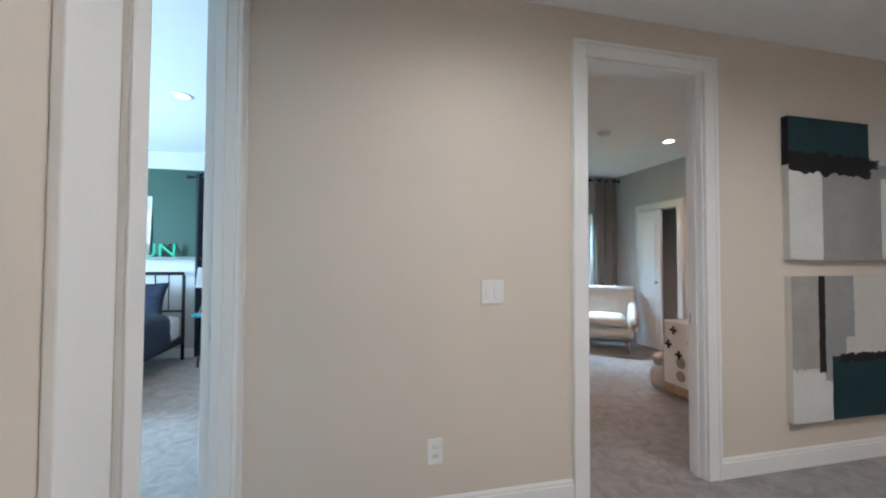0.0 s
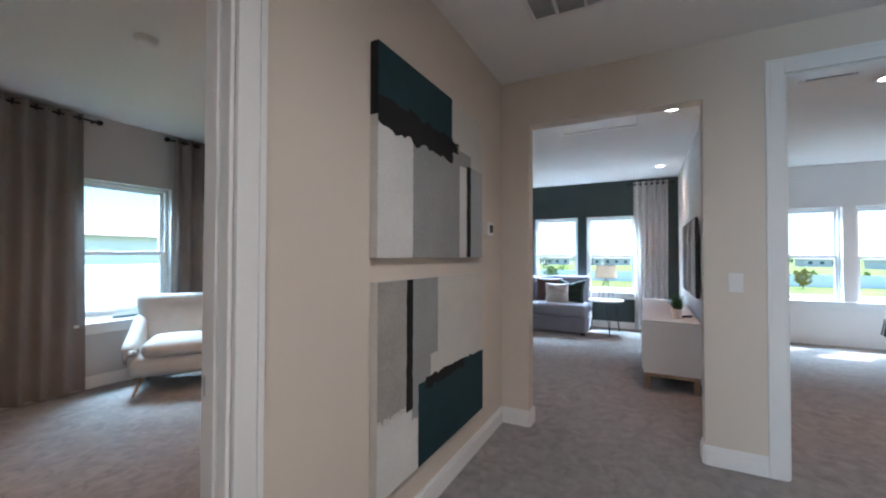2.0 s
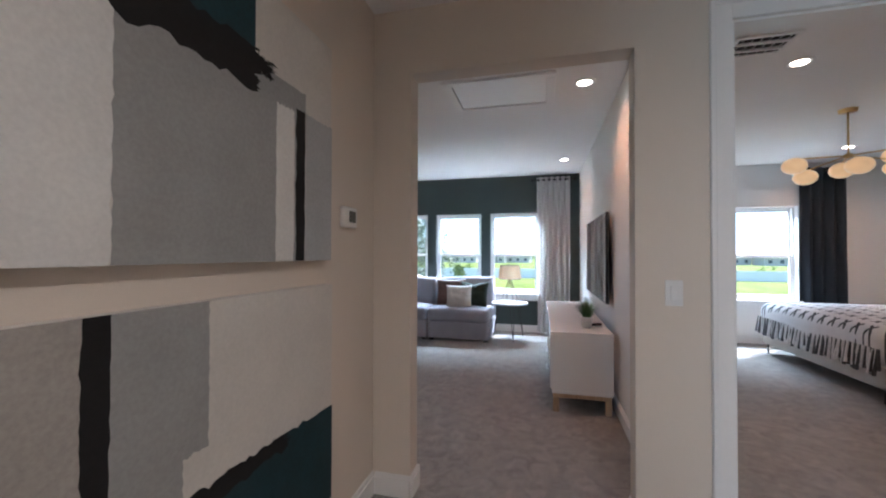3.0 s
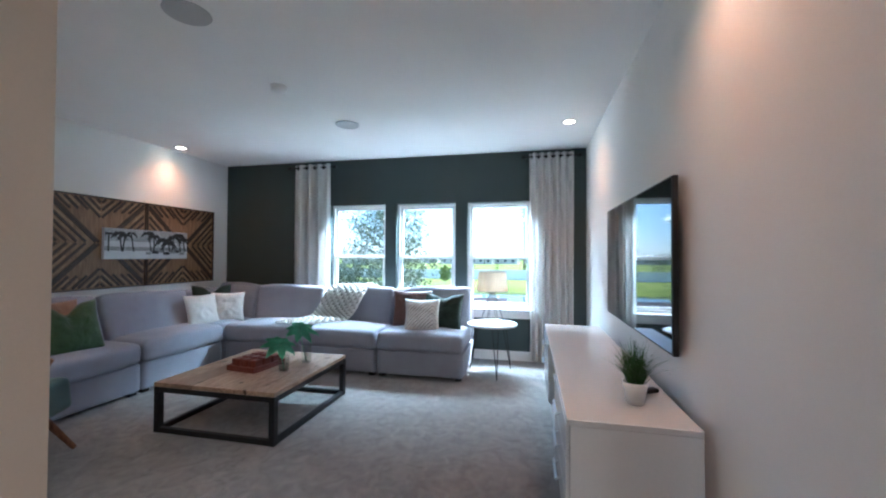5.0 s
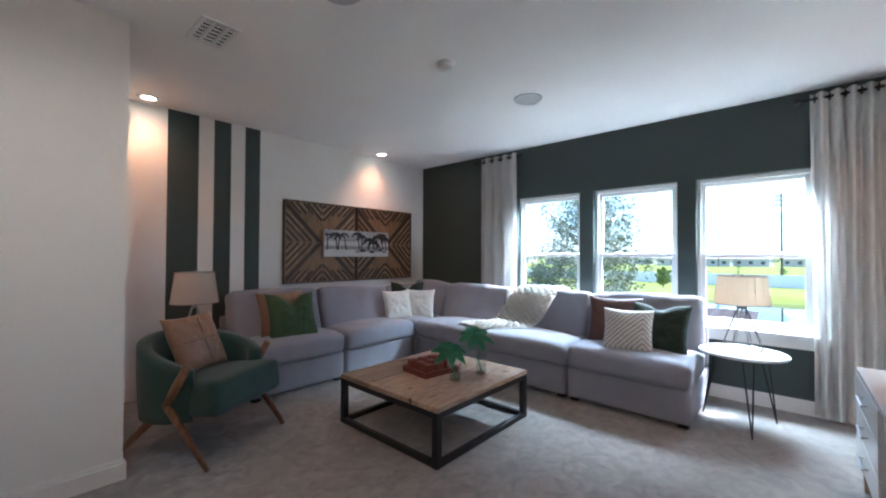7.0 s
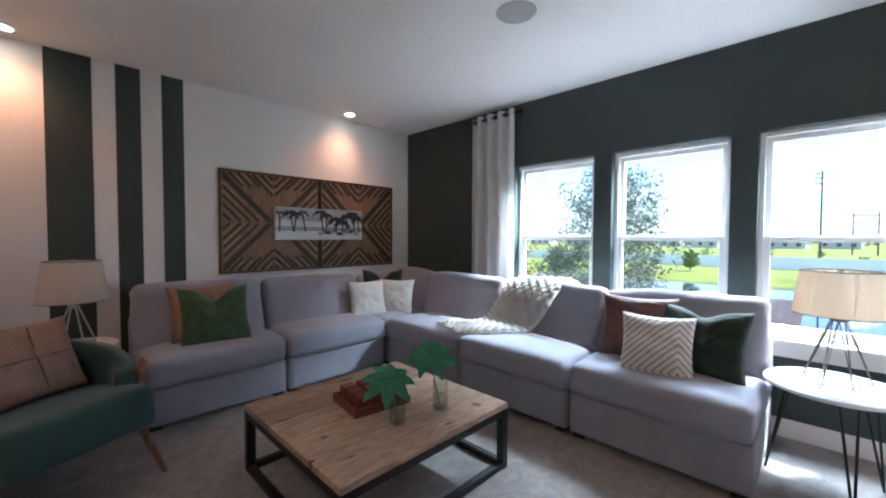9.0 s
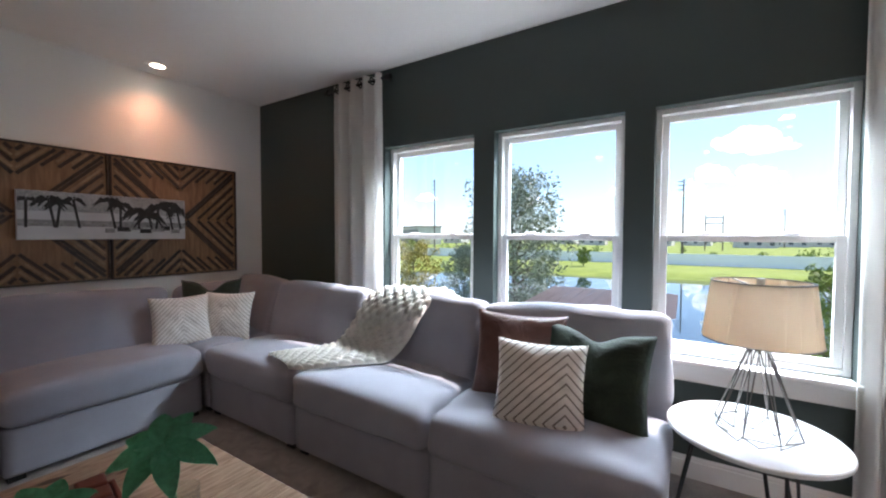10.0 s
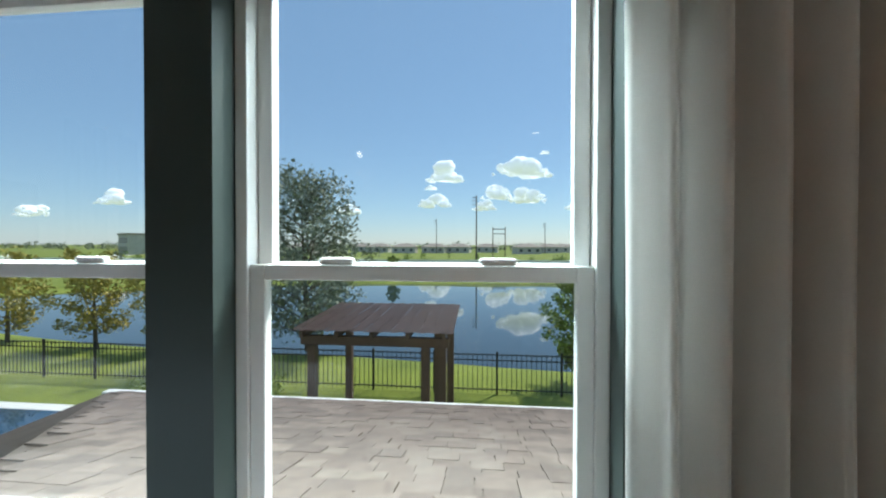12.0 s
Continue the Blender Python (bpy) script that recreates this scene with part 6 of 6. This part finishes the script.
def leaf_mat(name, a, b):
    m = mat(name, a, 0.6, 0.3, 3, 0.0)
    n, l = m.node_tree.nodes, m.node_tree.links
    gi, mx = n.new("ShaderNodeNewGeometry"), n.new("ShaderNodeMix")
    mx.data_type = "RGBA"
    mx.inputs["A"].default_value, mx.inputs["B"].default_value = (*a, 1), (*b, 1)
    l.new(gi.outputs["Random Per Island"], mx.inputs["Factor"])
    l.new(mx.outputs["Result"], n["Principled BSDF"].inputs["Base Color"])
    return m


L_OLIVE = leaf_mat("olive_leaves", (0.11, 0.135, 0.085), (0.29, 0.32, 0.23))
L_YELLOW = leaf_mat("autumn_leaves", (0.18, 0.17, 0.025), (0.42, 0.32, 0.05))
L_GREEN = leaf_mat("bright_leaves", (0.10, 0.16, 0.02), (0.24, 0.30, 0.05))


def clumps(b, rnd, centres, size, per, leaf):
    for c, r in centres:
        for _ in range(per):
            d = Vector((rnd.gauss(0, 1), rnd.gauss(0, 1), rnd.gauss(0, 1))).normalized() * r * rnd.random() ** 0.4
            p = c + d * size
            a = Vector((rnd.uniform(-1, 1), rnd.uniform(-1, 1), rnd.uniform(-0.6, 1))).normalized()
            s = a.cross(Vector((rnd.uniform(-1, 1), rnd.uniform(-1, 1), 0.3))).normalized()
            L = leaf * rnd.uniform(0.6, 1.4)
            b.faces.new([b.verts.new(p - a * L), b.verts.new(p + s * L * 0.45), b.verts.new(p + a * L), b.verts.new(p - s * L * 0.45)])


def tree(label, x, y, h, r, low, leaf_material, seed, leaf=0.09, per=90, nlimb=26, z=GZ, shape="round"):
    rnd = random.Random(seed)
    t = thing("tree", label, "tree", pose(x, y, z))
    b = bmesh.new()
    rod((0, 0, -0.1), (0.04 * h * rnd.uniform(-1, 1), 0.04 * h * rnd.uniform(-1, 1), h * 0.85), 0.018 * h + 0.02, 0.01, 10, b)
    cents = []
    for i in range(nlimb):
        k = low + (1 - low) * (i + 0.5) / nlimb
        a = i * 2.4 + rnd.uniform(-0.4, 0.4)
        if shape == "cone":
            R = r * (1.05 - (k - low) / (1 - low)) ** 0.8
        else:
            R = r * math.sin(math.pi * (0.16 + 0.78 * (k - low) / (1 - low))) ** 0.6
        R *= rnd.uniform(0.65, 1.12)
        tip = Vector((math.cos(a) * R, math.sin(a) * R, h * min(0.97, k + 0.06)))
        st = Vector((0, 0, h * max(low * 0.8, k - 0.14)))
        rod(st, tip, 0.006 * h, 0.004, 6, b)
        for q, w in ((1.0, 0.9), (0.72, 1.0), (0.45, 1.0)):
            cents.append((st.lerp(tip, q) + Vector((rnd.uniform(-0.2, 0.2), rnd.uniform(-0.2, 0.2), rnd.uniform(-0.1, 0.25))) * r * 0.35, w * rnd.uniform(0.7, 1.2)))
    part("trunk", b, BARK, t)
    c = bmesh.new()
    clumps(c, rnd, cents, r * 0.30, per, leaf)
    part("crown", c, leaf_material, t, "leafy crown")
    return t


tree("tall olive green oak tree beside the pond", 24.0, 8.5, 7.2, 2.5, 0.10, L_OLIVE, 1, 0.085, 100, 44)
tree("yellow-green cypress tree on the pond bank", 23.6, 14.2, 3.9, 1.45, 0.14, L_YELLOW, 2, 0.07, 70, 24)
tree("brown-green cypress tree on the pond bank", 23.5, 17.8, 3.9, 1.35, 0.14, L_YELLOW, 3, 0.07, 70, 24)
tree("dark cypress tree on the pond bank", 23.4, 11.0, 3.7, 1.15, 0.14, L_OLIVE, 4, 0.07, 70, 22)
tree("young bright green tree by the fence", 20.7, -1.75, 3.5, 0.95, 0.18, L_GREEN, 5, 0.07, 60, 22)
tree("small yellow tree on the pond bank", 23.8, 22.5, 3.9, 1.6, 0.14, L_YELLOW, 6, 0.08, 60, 22)
rnd = random.Random(12)
for i, (x, y, h) in enumerate(((64, 14, 2.6), (66, 30, 3.2), (70, -18, 2.5), (63, 44, 3.6), (66, 60, 3.0), (71, 74, 3.4), (66, -34, 3.0))):
    tree("small rounded tree on the far bank", x, y, h, h * 0.38, 0.2, (L_GREEN, L_OLIVE, L_YELLOW)[i % 3], 20 + i, 0.16, 22, 14)
hd = bmesh.new()
clumps(hd, rnd, [(Vector((rnd.uniform(-0.5, 0.5), rnd.uniform(-1.8, 1.8), rnd.uniform(0.15, 0.6))), 1.0) for _ in range(40)], 0.3, 60, 0.06)
part("foliage", hd, L_GREEN, t if t.name.startswith("hedge") else bpy.data.objects["hedge"])
# white fence, houses, buildings and poles far off
t = thing("white_fence", "long white fence beyond the pond", "fence")
part("panel", box(76, -120, GZ - 0.05, 76.1, 130, GZ + 1.7), TRIM, t)
HOUSE = None
rnd = random.Random(15)
for i in range(16):
    y = -95 + i * 15 + rnd.uniform(-3, 3)
    x = rnd.uniform(190, 240)
    if HOUSE is None:
        HOUSE = thing("house", "pale far house with a low hipped roof", "house", pose(x, y, GZ), "far houses")
        part("wall", box(-5, -6, 0, 5, 6, 3.2), FARW, HOUSE)
        b = bmesh.new()
        q = [b.verts.new(p) for p in ((-5.6, -6.6, 3.2), (5.6, -6.6, 3.2), (5.6, 6.6, 3.2), (-5.6, 6.6, 3.2), (0, -2.5, 5.0), (0, 2.5, 5.0))]
        for f in ((0, 1, 4), (1, 2, 5, 4), (2, 3, 5), (3, 0, 4, 5), (3, 2, 1, 0)):
            b.faces.new([q[k] for k in f])
        part("roof", b, FARR, HOUSE)
        for yy in (-4, 0, 4):
            part("window", box(-5.05, yy - 0.7, 1.0, -5.001, yy + 0.7, 2.3), FARD, HOUSE)
    else:
        copy_thing(HOUSE, pose(x, y, GZ, 0, 0, rnd.uniform(-12, 12)))
for x, y, w in ((170, 118, 26), (165, 150, 16)):
    t = thing("apartment_building", "long pale two-storey building far off with dark windows", "building", pose(x, y, GZ, 0, 0, -34))
    part("wall", box(-6, -w / 2, 0, 6, w / 2, 8.4), FARW, t)
    part("roof", box(-6.5, -w / 2 - 0.5, 8.4, 6.5, w / 2 + 0.5, 9.0), FARR, t)
    for z in (1.0, 4.8):
        for k in range(int(w / 2.6)):
            yy = -w / 2 + 1.4 + k * 2.6
            part("window", box(-6.06, yy - 0.95, z, -6.001, yy + 0.95, z + 2.4), FARD, t)
for x, y, h, r in ((120, 2.4, 18.5, 0.22), (115, 73, 23, 0.25), (200, 23, 17, 0.2), (200, -30, 15, 0.2)):
    t = thing("utility_pole", "tall dark utility pole on the horizon", "utility pole", pose(x, y, GZ), "poles")
    part("pole", rod((0, 0, 0), (0, 0, h), r, r * 0.7, 8), BARK, t)
    for z in (0.97, 0.92, 0.86):
        part("crossarm", box(-0.1, -0.1, h * z - 0.1, 0.1, 1.2, h * z + 0.1), BARK, t)
t = thing("transmission_frame", "H-shaped transmission frame on the horizon", "utility pole", pose(150, -5.5, GZ))
for y in (-2.2, 2.2):
    part("pole", rod((0, y, 0), (0, y, 11), 0.18, 0.15, 8), BARK, t)
part("crossarm", box(-0.15, -2.4, 9.9, 0.15, 2.4, 10.2), BARK, t)
part("crossarm", box(-0.15, -2.4, 8.2, 0.15, 2.4, 8.45), BARK, t)
# distant tree line
b = bmesh.new()
rnd = random.Random(30)
for i in range(260):
    y = -320 + i * 2.9
    h = rnd.uniform(4.5, 7.5) + 2.0 * noise.noise(Vector((i * 0.08, 0, 0)))
    clumps(b, rnd, [(Vector((300 + rnd.uniform(-25, 25), y, GZ + h * 0.45)), 1.0)], h * 0.5, 26, 0.9)
tagged(part("far_trees", b, L_OLIVE), "low line of trees along the horizon", "trees", kind="stuff")
b = bmesh.new()
for i in range(150):
    y = -110 + i * 1.65
    if rnd.random() < 0.45:
        continue
    clumps(b, rnd, [(Vector((rnd.uniform(84, 130), y, GZ + 0.7)), 1.0)], rnd.uniform(0.6, 1.4), 30, 0.35)
tagged(part("far_shrubs", b, L_GREEN), "scattered shrubs beyond the white fence", "shrubs", kind="stuff")

# white cumulus clouds in the distance
CLOUD = bpy.data.materials.new("cloud")
CLOUD.use_nodes = True
cb = CLOUD.node_tree.nodes["Principled BSDF"]
cb.inputs["Base Color"].default_value, cb.inputs["Roughness"].default_value = (0.82, 0.83, 0.85, 1), 1.0
# bluish emission added to lift the clouds' shaded undersides, like scattered light
cb.inputs["Emission Color"].default_value, cb.inputs["Emission Strength"].default_value = (0.78, 0.88, 1.0, 1), 0.34
rnd = random.Random(44)
for y, z, w in ((-100, 320, 190), (86, 300, 130), (-40, 215, 110), (-110, 200, 120), (110, 180, 110), (-330, 190, 100), (-420, 330, 60), (640, 200, 90), (760, 160, 130), (960, 210, 120), (1200, 150, 120), (-10, 165, 80), (-230, 165, 90), (330, 150, 100), (460, 190, 60), (-600, 240, 200), (-150, 420, 30), (120, 262, 40)):
    b = bmesh.new()
    for i in range(26):
        u = rnd.uniform(-1, 1)
        r = w * 0.15 * (1.15 - abs(u)) * rnd.uniform(0.45, 1.25)
        m = Matrix.Translation((rnd.uniform(-0.2, 0.2) * w, u * w * 0.45, r * rnd.uniform(0.2, 1.5))) @ Matrix.Diagonal((1, 1.25, 0.75, 1))
        bmesh.ops.create_icosphere(b, subdivisions=3, radius=max(r, 1.5), matrix=m)
    for v in b.verts:
        n3 = noise.noise_vector(v.co * (9.0 / w)) + 0.5 * noise.noise_vector(v.co * (26.0 / w))
        v.co += n3 * w * 0.05
        v.co.z = max(v.co.z, -0.02 * w)
    o = part("cloud", b, CLOUD, smooth=True)
    o.matrix_basis = pose(1500, y * 1.6, z * 0.82) @ Matrix.Diagonal((1.3, 1.3, 1.3, 1))
    tagged(o, "white fair-weather cumulus cloud", "cloud", "clouds", kind="structure")
